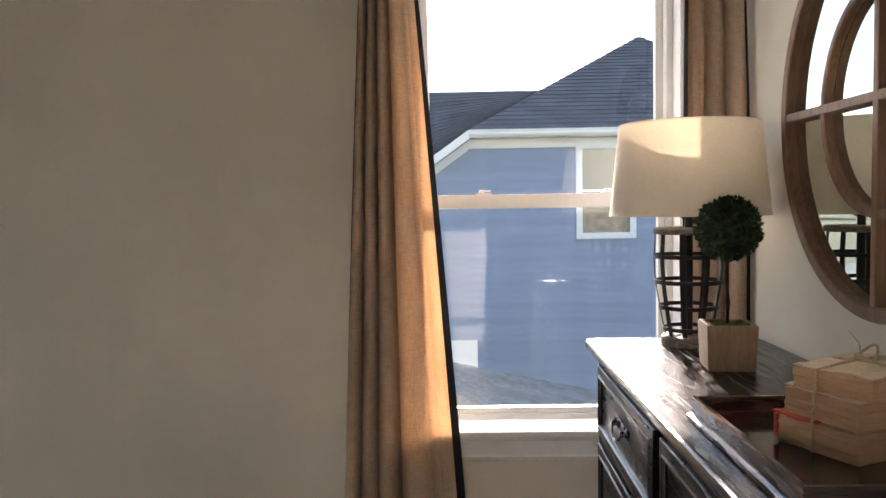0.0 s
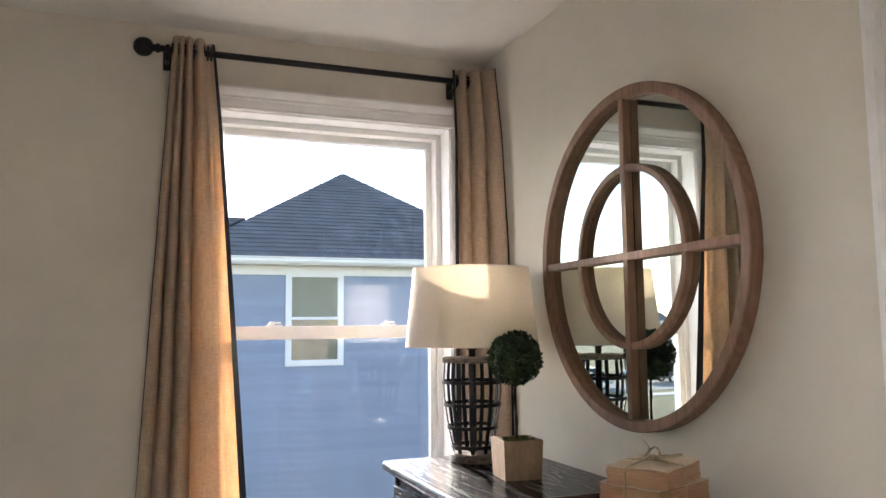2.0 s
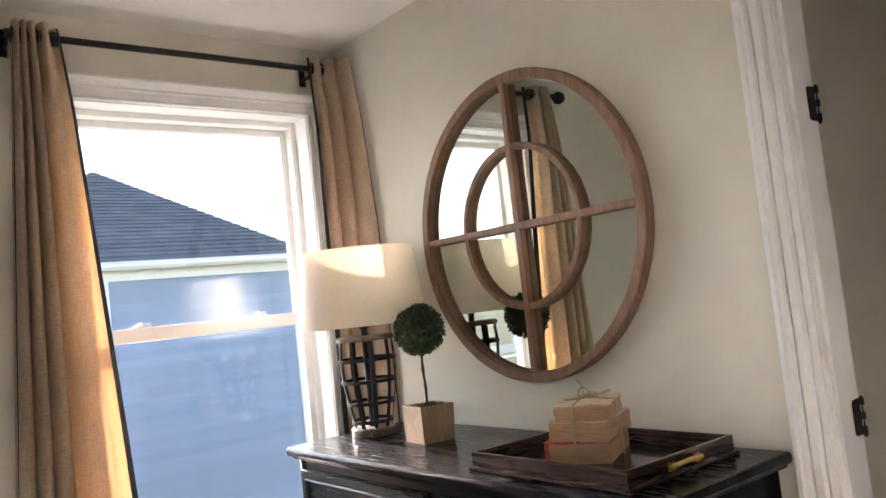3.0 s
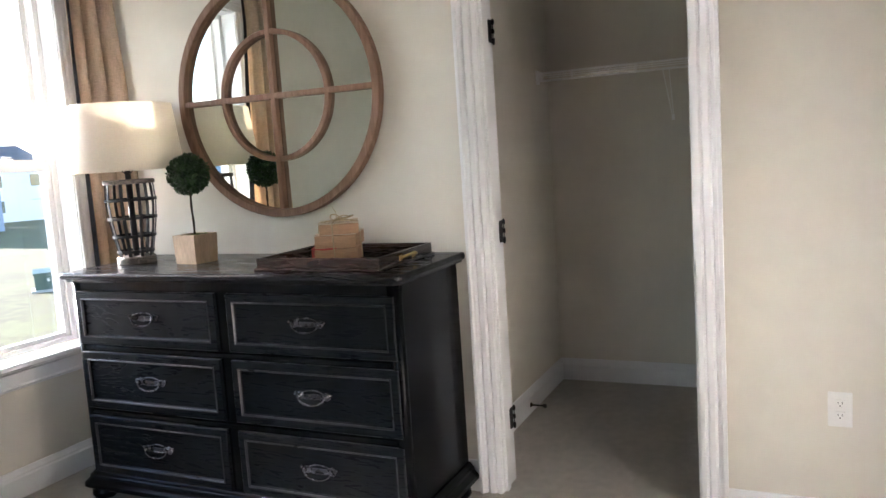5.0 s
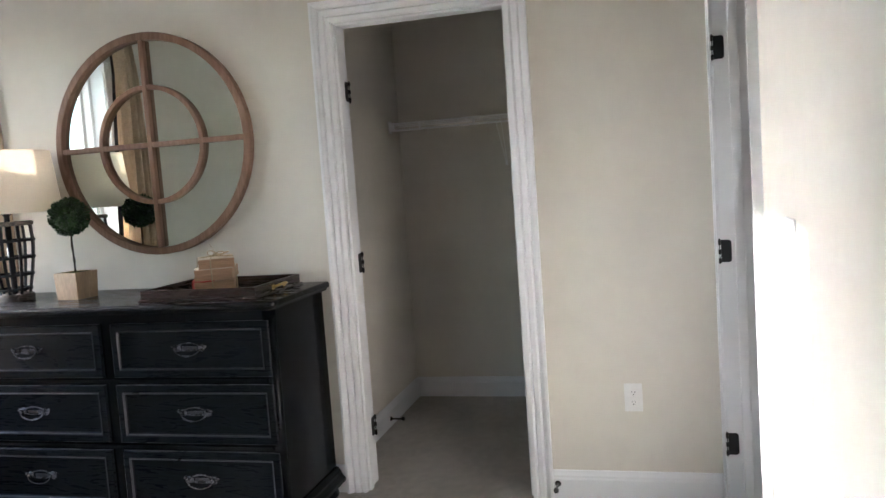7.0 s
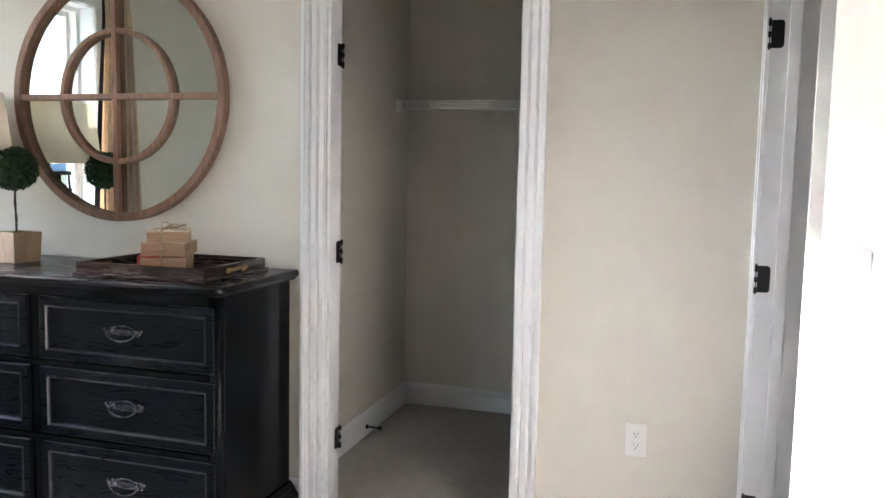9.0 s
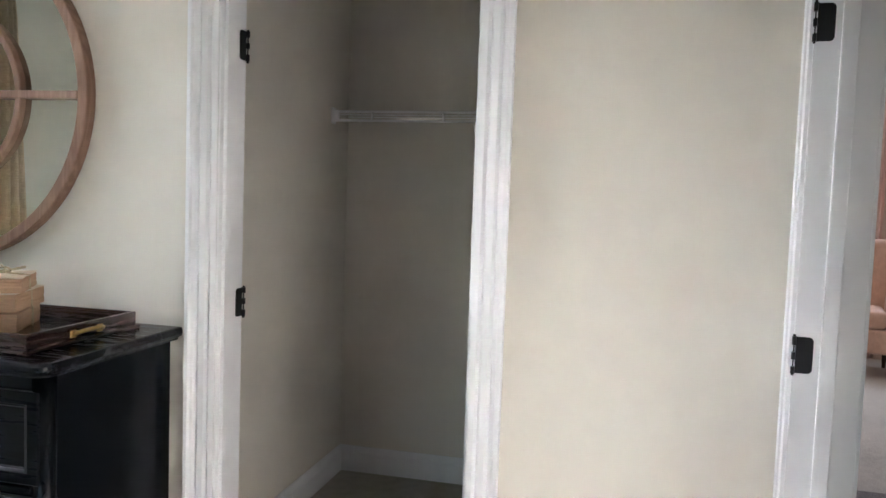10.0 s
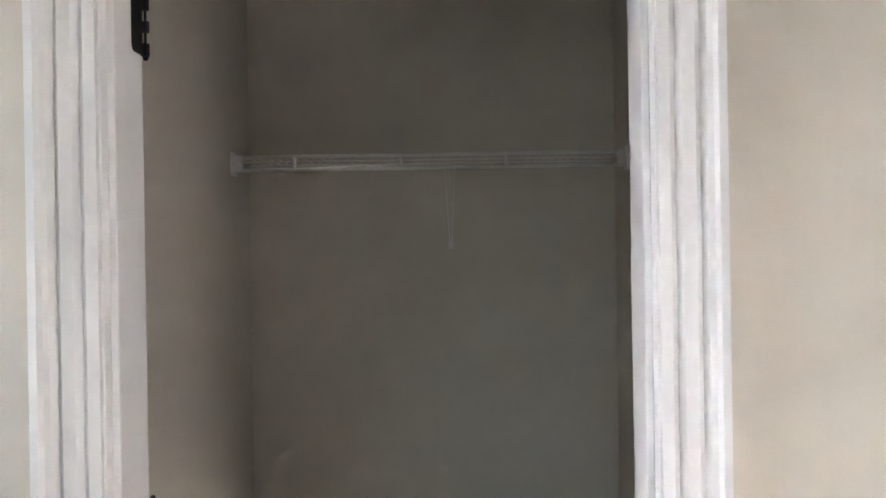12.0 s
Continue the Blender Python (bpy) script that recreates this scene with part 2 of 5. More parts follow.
CARGLASS = mat("car_glass", (0.03, 0.035, 0.04), 0.06, var=0.1, scale=2, coat=0.5)
BUSH = mat("shrub_leaves", (0.05, 0.09, 0.035), 0.8, var=0.5, scale=6)
CHAIRC = mat("tan_upholstery", (0.52, 0.34, 0.25), 0.85, var=0.12, scale=20, bump=0.3, bump_scale=500, sheen=0.3)
SHEER = cloth("pale_pink_curtain", (0.72, 0.56, 0.52), 0.5)
UTIL = mat("green_utility_paint", (0.07, 0.12, 0.10), 0.45, var=0.15, scale=4.0)
REDF = mat("red_fabric", (0.55, 0.03, 0.05), 0.7, var=0.1, scale=4)


# ---- mesh helpers ----
def finish(name, bm, material, parent=None, label="", smooth=False):
    me = bpy.data.meshes.new(name)
    bmesh.ops.recalc_face_normals(bm, faces=bm.faces)
    bm.to_mesh(me)
    bm.free()
    for mm in (material if isinstance(material, (list, tuple)) else [material]):
        me.materials.append(mm)
    if smooth:
        for f in me.polygons:
            f.use_smooth = True
    ob = new(name, me)
    if parent is not None:
        ob.parent = parent
    if label:
        ob["label"] = label
    return ob


def part(name, bm, material, parent, label="", smooth=False):
    return finish(name, bm, material, parent, label, smooth)


def thing(name, label, category, group="", kind="", at=(0, 0, 0), rz=0.0):
    ob = new(name)
    ob.empty_display_size = 0.05
    ob.matrix_basis = pose(*at, 0, 0, rz)
    return tagged(ob, label, category, group, kind)


def box(bm, x0, x1, y0, y1, z0, z1, bev=0.0, seg=2):
    r = bmesh.ops.create_cube(bm, size=1.0, matrix=Matrix.Translation(((x0 + x1) / 2, (y0 + y1) / 2, (z0 + z1) / 2)) @ Matrix.Diagonal((abs(x1 - x0), abs(y1 - y0), abs(z1 - z0), 1)))
    if bev:
        es = {e for v in r["verts"] for e in v.link_edges}
        bmesh.ops.bevel(bm, geom=list(es), offset=bev, segments=seg, affect='EDGES', profile=0.5)
    return bm


def boxed(*a, **k):
    return box(bmesh.new(), *a, **k)


def lathe(bm, profile, cx, cy, n=40, axis='z', closed=False):
    """Turn a profile of (radius, height) about a vertical axis (or the x axis, for axis x)."""
    rings = []
    for r, h in profile:
        ring = []
        for i in range(n):
            a = 2 * math.pi * i / n
            if axis == 'z':
                ring.append(bm.verts.new((cx + r * math.cos(a), cy + r * math.sin(a), h)))
            else:
                ring.append(bm.verts.new((h, cx + r * math.cos(a), cy + r * math.sin(a))))
        rings.append(ring)
    pairs = list(zip(rings, rings[1:])) + ([(rings[-1], rings[0])] if closed else [])
    for a, b in pairs:
        for i in range(n):
            bm.faces.new((a[i], a[(i + 1) % n], b[(i + 1) % n], b[i]))
    if not closed:
        for ring, (r, h) in ((rings[0], profile[0]), (rings[-1], profile[-1])):
            if r > 1e-5:
                bm.faces.new(ring)
    return bm


def tube(bm, pts, r, n=8, closed=False, flat=1.0):
    """A round bar along points."""
    pts = [Vector(p) for p in pts]
    rings = []
    up = Vector((0, 0, 1))
    for i, p in enumerate(pts):
        a = pts[i - 1] if (i or closed) else p
        b = pts[(i + 1) % len(pts)] if (i < len(pts) - 1 or closed) else p
        d = (b - a).normalized()
        side = d.cross(up)
        if side.length < 1e-3:
            side = d.cross(Vector((0, 1, 0)))
        side.normalize()
        top = side.cross(d)
        rings.append([bm.verts.new(p + side * (r * flat * math.cos(2 * math.pi * k / n)) + top * (r * math.sin(2 * math.pi * k / n))) for k in range(n)])
    for a, b in list(zip(rings, rings[1:])) + ([(rings[-1], rings[0])] if closed else []):
        for k in range(n):
            bm.faces.new((a[k], a[(k + 1) % n], b[(k + 1) % n], b[k]))
    if not closed:
        bm.faces.new(rings[0])
        bm.faces.new(rings[-1])
    return bm


def sweep(bm, rings, closed_profile=True, caps=True):
    """Join rings of equal length into a skin."""
    vs = [[bm.verts.new(p) for p in ring] for ring in rings]
    n = len(vs[0])
    for a, b in zip(vs, vs[1:]):
        for k in range(n if closed_profile else n - 1):
            bm.faces.new((a[k], a[(k + 1) % n], b[(k + 1) % n], b[k]))
    if caps and closed_profile:
        bm.faces.new(vs[0])
        bm.faces.new(vs[-1])
    return bm


# ---- plan ----
EX, NY, SY, WX, CZ = 1.20, 3.14, -0.42, -4.10, 2.56     # east, north, south, west walls and the ceiling
T = 0.140                                                # thickness of the inner walls
CL0, CL1, CLH = 0.413, 1.160, 2.075                      # closet opening
SJ, SH = -0.375, -0.520                                              # face of the narrow return beside the doorway
D0, D1 = 0.44, 1.148                                      # doorway in the south wall
V0, V1, VZ = 1.15, 2.95, 2.25                            # unseen glazed door added in the west wall for sky light
W0, W1, WZ0, WZ1 = 0.07, 1.037, 0.585, 2.262              # window opening
CBX, CY0, CY1 = 2.745, 0.14, 1.362                         # closet back and sides

# ---- structure: the bedroom ----
bm = bmesh.new()
box(bm, WX, EX, SY, NY, -0.25, 0.0)
box(bm, EX, CBX, CY0, CY1, -0.25, 0.0)
tagged(finish("floor", bm, CARPET), "beige cut-pile carpet with faint vacuum marks", "floor", kind="structure")
bm = bmesh.new()
box(bm, WX - 0.2, EX + 0.2, SY - 0.12, NY + 0.3, CZ, CZ + 0.2)
tagged(finish("ceiling", bm, CEIL), "flat white painted ceiling", "ceiling", kind="structure")
bm = bmesh.new()
box(bm, EX, CBX + 0.1, CY0 - 0.1, CY1 + 0.1, CZ - 0.004, CZ + 0.19)
tagged(finish("ceiling_closet", bm, CEIL), "flat white closet ceiling", "ceiling", kind="structure")

bm = bmesh.new()
NT = 0.2
box(bm, WX - 0.2, W0, NY, NY + NT, -0.25, CZ)
box(bm, W1, EX + T, NY, NY + NT, -0.25, CZ)
box(bm, W0, W1, NY, NY + NT, -0.25, WZ0 - 0.03)
box(bm, W0, W1, NY, NY + NT, WZ1, CZ)
tagged(finish("wall_north", bm, WALL), "greige painted wall with one tall window", "wall", kind="structure")
bm = bmesh.new()
box(bm, EX, EX + T, CL1 + 0.012, NY, 0, CZ)
box(bm, EX, EX + T, SH, CL0 - 0.012, 0, CZ)
box(bm, EX, EX + T, CL0 - 0.012, CL1 + 0.012, CLH + 0.012, CZ)
tagged(finish("wall_east", bm, WALL), "greige painted wall with a cased closet opening", "wall", kind="structure")
bm = bmesh.new()
box(bm, D1 + 0.014, EX, SH, SJ, 0, CZ)
box(bm, WX, D0 - 0.014, SY - 0.115, SY, 0, CZ)
box(bm, D0 - 0.014, D1 + 0.014, SY - 0.115, SY, CLH + 0.014, CZ)
tagged(finish("wall_south", bm, WALL), "greige painted wall with a cased doorway", "wall", kind="structure")
bm = bmesh.new()
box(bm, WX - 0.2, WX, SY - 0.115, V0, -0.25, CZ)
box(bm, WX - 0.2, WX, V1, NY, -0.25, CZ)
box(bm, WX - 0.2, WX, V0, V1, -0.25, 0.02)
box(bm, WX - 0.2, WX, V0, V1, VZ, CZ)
tagged(finish("wall_west", bm, WALL), "greige painted wall with an added, unseen glazed opening", "wall", kind="structure")
# closet walls
tagged(finish("wall_closet_back", boxed(CBX, CBX + 0.1, CY0 - 0.1, CY1 + 0.1, 0, CZ - 0.006), WALL), "greige closet back wall", "wall", kind="structure")
tagged(finish("wall_closet_north", boxed(EX + T, CBX, CY1, CY1 + 0.1, 0, CZ - 0.006), WALL), "greige closet side wall", "wall", kind="structure")
tagged(finish("wall_closet_south", boxed(EX + T, CBX, CY0 - 0.1, CY0, 0, CZ - 0.006), WALL), "greige closet side wall", "wall", kind="structure")

# casing: fluted profile of (distance from the opening, height off the wall)
CASE = ((0.0, 0.0), (0.0, 0.011), (0.022, 0.013), (0.034, 0.005), (0.044, 0.015), (0.068, 0.017), (0.080, 0.008), (0.090, 0.018), (0.100, 0.021), (0.106, 0.029), (0.122, 0.029), (0.122, 0.0))


def casing(name, place, a0, a1, top, wide=1.0, label="white fluted door casing"):
    """Casing round an opening; place(a, h, off) gives a point from the place along the wall, the height and the distance off the wall."""
    b = bmesh.new()
    rings = []
    for k in range(4):
        ring = []
        for u, v in CASE:
            u *= wide
            a = a0 - u if k < 2 else a1 + u
            h = 0.0 if k in (0, 3) else top + u
            ring.append(place(a, h, v))
        rings.append(ring)
    sweep(b, rings)
    return tagged(finish(name, b, TRIM), label, "trim", kind="structure")


casing("trim_closet_casing", lambda a, h, v: (EX - v, a, h), CL0 - 0.003, CL1 + 0.003, CLH + 0.003, wide=0.71)
casing("trim_doorway_casing", lambda a, h, v: (a, (SJ if a > 1.0 else SY) + v, h), D0 - 0.004, D1 + 0.004, CLH, wide=0.72)
casing("trim_doorway_casing_hall", lambda a, h, v: (a, (SH if a > 1.0 else SY - 0.115) - v, h), D0 - 0.004, D1 + 0.004, CLH, wide=0.72)


def jamb(name, pts_boxes, label):
    b = bmesh.new()
    for q in pts_boxes:
        box(b, *q, bev=0.0015, seg=1)
    return tagged(finish(name, b, TRIM), label, "trim", kind="structure")


jx0, jx1 = EX - 0.002, EX + T + 0.004
closet_frame = jamb("door_1", [(jx0, jx1, CL1, CL1 + 0.018, 0, CLH + 0.016), (jx0, jx1, CL0 - 0.018, CL0, 0, CLH + 0.016), (jx0, jx1, CL0, CL1, CLH, CLH + 0.016),
                          (EX + 0.018, EX + 0.052, CL1 - 0.011, CL1, 0, CLH), (EX + 0.018, EX + 0.052, CL0, CL0 + 0.011, 0, CLH), (EX + 0.018, EX + 0.052, CL0 + 0.011, CL1 - 0.011, CLH - 0.011, CLH)],
     "white closet door frame with its door taken off")
jy0, jy1 = SY - 0.119, SY + 0.002
doorway_frame = jamb("door_2", [(D1, D1 + 0.018, SH - 0.003, SJ + 0.002, 0, CLH + 0.016), (D0 - 0.018, D0, jy0, jy1, 0, CLH + 0.016), (D0, D1, jy0, jy1, CLH, CLH + 0.016),
                           (D1 - 0.011, D1, SJ - 0.090, SJ - 0.055, 0, CLH), (D0, D0 + 0.011, SY - 0.09, SY - 0.045, 0, CLH), (D0 + 0.011, D1 - 0.011, SY - 0.09, SY - 0.045, CLH - 0.011, CLH)],
     "white doorway frame with its door taken off")

BASE = ((0, 0), (0.014, 0), (0.015, 0.088), (0.012, 0.096), (0.012, 0.104), (0.008, 0.114), (0.005, 0.124), (0, 0.126))


def baseboard(p0, p1, nx, ny):
    b = bmesh.new()
    sweep(b, [[(p[0] + nx * u, p[1] + ny * u, h) for u, h in BASE] for p in (p0, p1)])
    return tagged(finish("baseboard", b, TRIM), "white moulded baseboard", "baseboard", kind="structure")


baseboard((WX, NY), (EX, NY), 0, -1)
baseboard((EX, NY - 0.015), (EX, CL1 + 0.089), -1, 0)
baseboard((EX, CL0 - 0.089), (EX, SJ + 0.018), -1, 0)
baseboard((D0 - 0.094, SY), (WX, SY), 0, 1)
baseboard((WX, SY), (WX, NY), 1, 0)
baseboard((CBX, CY0), (CBX, CY1), -1, 0)
baseboard((EX + T, CY1), (CBX - 0.015, CY1), 0, -1)
baseboard((EX + T, CY0), (CBX - 0.015, CY0), 0, 1)

# ---- the windows ----
FY0, FY1 = 3.235, 3.33
HEAD = ((0, 0), (0.016, 0), (0.018, 0.006), (0.014, 0.010), (0.014, 0.038), (0.022, 0.044), (0.020, 0.052), (0.034, 0.066), (0.040, 0.076), (0.040, 0.084), (0, 0.084))


def sash_window(name, W0, W1):
    window = thing(name, "tall white double-hung vinyl window with clear panes", "window", kind="structure")
    bm = bmesh.new()
    box(bm, W0, W0 + 0.03, FY0, FY1, WZ0, WZ1, 0.002, 1)
    box(bm, W1 - 0.03, W1, FY0, FY1, WZ0, WZ1, 0.002, 1)
    box(bm, W0 + 0.03, W1 - 0.03, FY0, FY1, WZ1 - 0.03, WZ1, 0.002, 1)
    box(bm, W0 + 0.03, W1 - 0.03, FY0, FY1, WZ0, WZ0 + 0.022, 0.002, 1)
    part("window_frame", bm, VINYL, window)


    def sash(name, y0, y1, z0, z1, lo, hi):
        b = bmesh.new()
        a0, a1 = W0 + 0.03, W1 - 0.03
        st = 0.028
        box(b, a0, a0 + st, y0, y1, z0, z1, 0.003, 2)
        box(b, a1 - st, a1, y0, y1, z0, z1, 0.003, 2)
        box(b, a0 + st, a1 - st, y0, y1, z0, z0 + lo, 0.003, 2)
        box(b, a0 + st, a1 - st, y0, y1, z1 - hi, z1, 0.003, 2)
        s = part(name, b, VINYL, window)
        p = part("pane", boxed(a0 + st - 0.004, a1 - st + 0.004, (y0 + y1) / 2 - 0.003, (y0 + y1) / 2 + 0.003, z0 + lo - 0.004, z1 - hi + 0.004), GLASS, s, "clear glass with faint specks")
        p.visible_shadow = False
        return s


    sash("sash", 3.285, 3.32, 1.385, WZ1 - 0.03, 0.05, 0.03)
    lower = sash("sash", 3.245, 3.28, WZ0 + 0.022, 1.438, 0.022, 0.052)
    for lx in (W0 + 0.26, W0 + 0.73):
        bm = bmesh.new()
        box(bm, lx - 0.03, lx + 0.03, 3.248, 3.272, 1.438, 1.444, 0.002)
        lathe(bm, [(0.010, 1.444), (0.010, 1.454), (0.006, 1.457)], lx - 0.008, 3.26, 14)
        box(bm, lx - 0.012, lx + 0.026, 3.252, 3.26, 1.448, 1.455, 0.002)
        part("sash_lock", bm, VINYL, lower)
    # reveal lining, casing, stool, apron
    bm = bmesh.new()
    box(bm, W0 - 0.006, W0 + 0.005, NY - 0.002, FY0 + 0.004, WZ0 - 0.004, WZ1 + 0.006)
    box(bm, W1 - 0.005, W1 + 0.006, NY - 0.002, FY0 + 0.004, WZ0 - 0.004, WZ1 + 0.006)
    box(bm, W0 + 0.005, W1 - 0.005, NY - 0.002, FY0 + 0.004, WZ1 - 0.005, WZ1 + 0.006)
    part("jamb_lining", bm, TRIM, window)
    bm = bmesh.new()
    box(bm, W0 - 0.06, W1 + 0.06, NY - 0.062, FY0 + 0.004, WZ0 - 0.028, WZ0 - 0.001, 0.008, 3)
    part("window_sill", bm, TRIM, window)
    bm = bmesh.new()
    sweep(bm, [[(x, NY - u, h) for u, h in ((0, WZ0 - 0.03), (0.018, WZ0 - 0.03), (0.02, WZ0 - 0.04), (0.014, WZ0 - 0.05), (0.014, WZ0 - 0.10), (0.018, WZ0 - 0.108), (0.014, WZ0 - 0.12), (0, WZ0 - 0.12))] for x in (W0 - 0.05, W1 + 0.05)])
    part("apron", bm, TRIM, window)
    for a, sgn in ((W0, -1), (W1, 1)):
        bm = bmesh.new()
        sweep(bm, [[(a + sgn * u * 0.72, NY - v, h) for u, v in CASE] for h in (WZ0, WZ1)])
        part("casing", bm, TRIM, window)
    bm = bmesh.new()
    sweep(bm, [[(x, NY - u, WZ1 + h) for u, h in HEAD] for x in (W0 - 0.095, W1 + 0.095)])
    part("head_casing", bm, TRIM, window)
    return window


sash_window("window_1", W0, W1)
# added glass door, never in view: lets west sky light reach the east wall
added_door = thing("door_added_west", "unseen white glass door added in the west wall to let in sky light", "door", kind="structure")
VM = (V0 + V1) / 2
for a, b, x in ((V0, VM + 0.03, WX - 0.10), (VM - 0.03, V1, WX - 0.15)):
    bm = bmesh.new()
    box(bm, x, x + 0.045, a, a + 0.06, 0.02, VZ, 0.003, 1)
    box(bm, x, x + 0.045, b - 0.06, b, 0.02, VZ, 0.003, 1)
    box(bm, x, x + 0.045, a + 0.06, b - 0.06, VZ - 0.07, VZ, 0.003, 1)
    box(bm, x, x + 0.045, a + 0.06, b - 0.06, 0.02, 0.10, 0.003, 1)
    leaf = part("door_panel", bm, VINYL, added_door)
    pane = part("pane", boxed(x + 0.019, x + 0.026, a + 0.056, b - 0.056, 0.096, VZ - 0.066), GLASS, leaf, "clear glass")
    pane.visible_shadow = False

# ---- curtain rod and curtains ----
RY, RZ = 3.058, 2.443
rod = thing("curtain_rod", "dark bronze curtain rod with ball finials above the window", "curtain rod", at=(0, 0, 0))
part("rod_bar", tube(bmesh.new(), [(-0.132, RY, RZ), (0.5, RY, RZ), (1.175, RY, RZ)], 0.0125, 14), ROD, rod, smooth=True)
bm = bmesh.new()
prof = [(0.0, -0.195), (0.012, -0.194), (0.024, -0.187), (0.032, -0.175), (0.035, -0.160), (0.032, -0.145), (0.024, -0.133), (0.013, -0.127), (0.013, -0.120), (0.017, -0.116), (0.017, -0.106), (0.0, -0.105)]
lathe(bm, [(r, h - 0.017) for r, h in prof], RY, RZ, 24, axis='x')
part("finial", bm, ROD, rod, "round ball finial", smooth=True)
for bx in (-0.095, 1.035):
    bm = bmesh.new()
    tube(bm, [(bx, RY, RZ - 0.014), (bx, RY + 0.02, RZ - 0.03), (bx, NY - 0.004, RZ - 0.03)], 0.007, 10)
    box(bm, bx - 0.014, bx + 0.014, NY - 0.006, NY - 0.0005, RZ - 0.055, RZ + 0.015, 0.002)
    lathe(bm, [(0.018, bx - 0.006), (0.018, bx + 0.006)], RY, RZ, 18, axis='x')
    part("bracket", bm, ROD, rod)


def curtain(top0, top1, bot0, bot1, folds, amp0, amp1, label, seed, z_top=2.488, z_bot=0.012, flat_at=None, forward=0.0, ribbons=(1.0, 1.0), gather=1.0):
    """A hanging pleated panel: cloth with a dark ribbon down both edges."""
    c = thing("curtain", label, "curtain", group="pair of curtains at the window")
    rnd = random.Random(seed)
    ph = [rnd.uniform(-0.5, 0.5) for _ in range(8)]
    nu, nv = 120, 56

    def at(u, v):
        e = v ** 0.95
        x0, x1 = top0 + (bot0 - top0) * e, top1 + (bot1 - top1) * e
        w = 1 - (1 - u) ** gather + 0.018 * math.sin(6.0 * u + ph[0]) + 0.012 * math.sin(11 * u + 3 * v + ph[1]) * v
        amp = amp0 + (amp1 - amp0) * v
        if flat_at is not None:
            d = abs(u - flat_at)
            amp *= 0.35 + 0.65 * min(1, d / 0.28) if v > 0.12 else 1 - 0.65 * (v / 0.12) * (1 - min(1, d / 0.28))
        s = math.sin(2 * math.pi * folds * w + ph[2] + 0.5 * v * ph[3])
        s = math.copysign(abs(s) ** 0.75, s)
        y = RY - 0.028 * min(1, v / 0.12) - forward * u * u * (0.55 + 0.45 * min(1, v / 0.3)) + amp * s + 0.006 * math.sin(9 * v + 7 * u + ph[4]) * v
        x = x0 + (x1 - x0) * u + 0.35 * amp * math.cos(2 * math.pi * folds * w + ph[2]) * (0.4 + 0.6 * v)
        return Vector((x, min(y, NY - 0.03), z_top + (z_bot - z_top) * v))

    b = bmesh.new()
    grid = [[b.verts.new(at(i / nu, j / nv)) for i in range(nu + 1)] for j in range(nv + 1)]
    for j in range(nv):
        for i in range(nu):
            b.faces.new((grid[j][i], grid[j][i + 1], grid[j + 1][i + 1], grid[j + 1][i]))
    o = part("cloth_panel", b, LINEN, c, smooth=True)
    so = o.modifiers.new("thickness", 'SOLIDIFY')
    so.thickness = 0.0012
    for edge, sgn, rw in ((0.0, 1, ribbons[0]), (1.0, -1, ribbons[1])):
        b = bmesh.new()
        rows = []
        for j in range(nv + 1):
            v = j / nv
            p = at(edge, v)
            wide = (0.016 + 0.036 * v) * rw
            out = Vector((-sgn, 0, 0))
            back = Vector((0, 1, 0))
            a0 = p + out * 0.001
            a1 = p + (back * 0.5 + out * 0.6) * wide
            a1.y = min(a1.y, NY - 0.022)
            off = Vector((0.0012, 0.0006, 0))
            rows.append([a0 - off, a1 - off, a1 + off, a0 + off])
        sweep(b, rows)
        part("edge_ribbon", b, BAND, c, "black ribbon along the edge")
    for k in range(int(folds * 2)):
        u = (k + 0.5) / (folds * 2)
        p = at(u, 0.018)
        b = bmesh.new()
        tube(b, [(p.x, RY + 0.024 * math.cos(a), RZ + 0.024 * math.sin(a)) for a in [2 * math.pi * i / 16 for i in range(16)]], 0.004, 6, closed=True)
        part("grommet", b, ROD, c)
    return c


curtain(-0.080, 0.065, -0.215, 0.252, 4.5, 0.034, 0.056, "tan linen curtain with black edge ribbon, backlit by the sun", 3, flat_at=0.84, gather=1.75, ribbons=(0.15, 1.0))
curtain(1.022, 1.168, 1.015, 1.172, 3.0, 0.022, 0.030, "tan linen curtain with black edge ribbon gathered in the corner", 8, forward=0.13, ribbons=(0.7, 0.8))

# ---- dresser ----
DX0, DX1, DY0, DY1, DZ = 0.672, 1.175, 1.288, 2.800, 0.965
dresser = thing("dresser", "black-stained oak six-drawer dresser against the mirror wall", "dresser")
bm = bmesh.new()
box(bm, DX0 + 0.012, DX1, DY0 + 0.006, DY1 - 0.006, 0.105, 0.925, 0.004, 2)
part("body", bm, DRESS_V, dresser)
for y in (DY0, DY1):
    bm = bmesh.new()
    s = 1 if y == DY0 else -1
    lathe(bm, [(0.026, 0.106), (0.026, 0.924)], DX0 + 0.028, y + s * 0.026, 20)
    part("corner_post", bm, DRESS_V, dresser, smooth=True)
bm = bmesh.new()
TP = ((0.0, 0.925), (0.018, 0.927), (0.020, 0.933), (0.024, 0.937), (0.034, 0.939), (0.038, 0.946), (0.038, 0.956), (0.034, 0.963), (0.028, 0.965))
rings = []
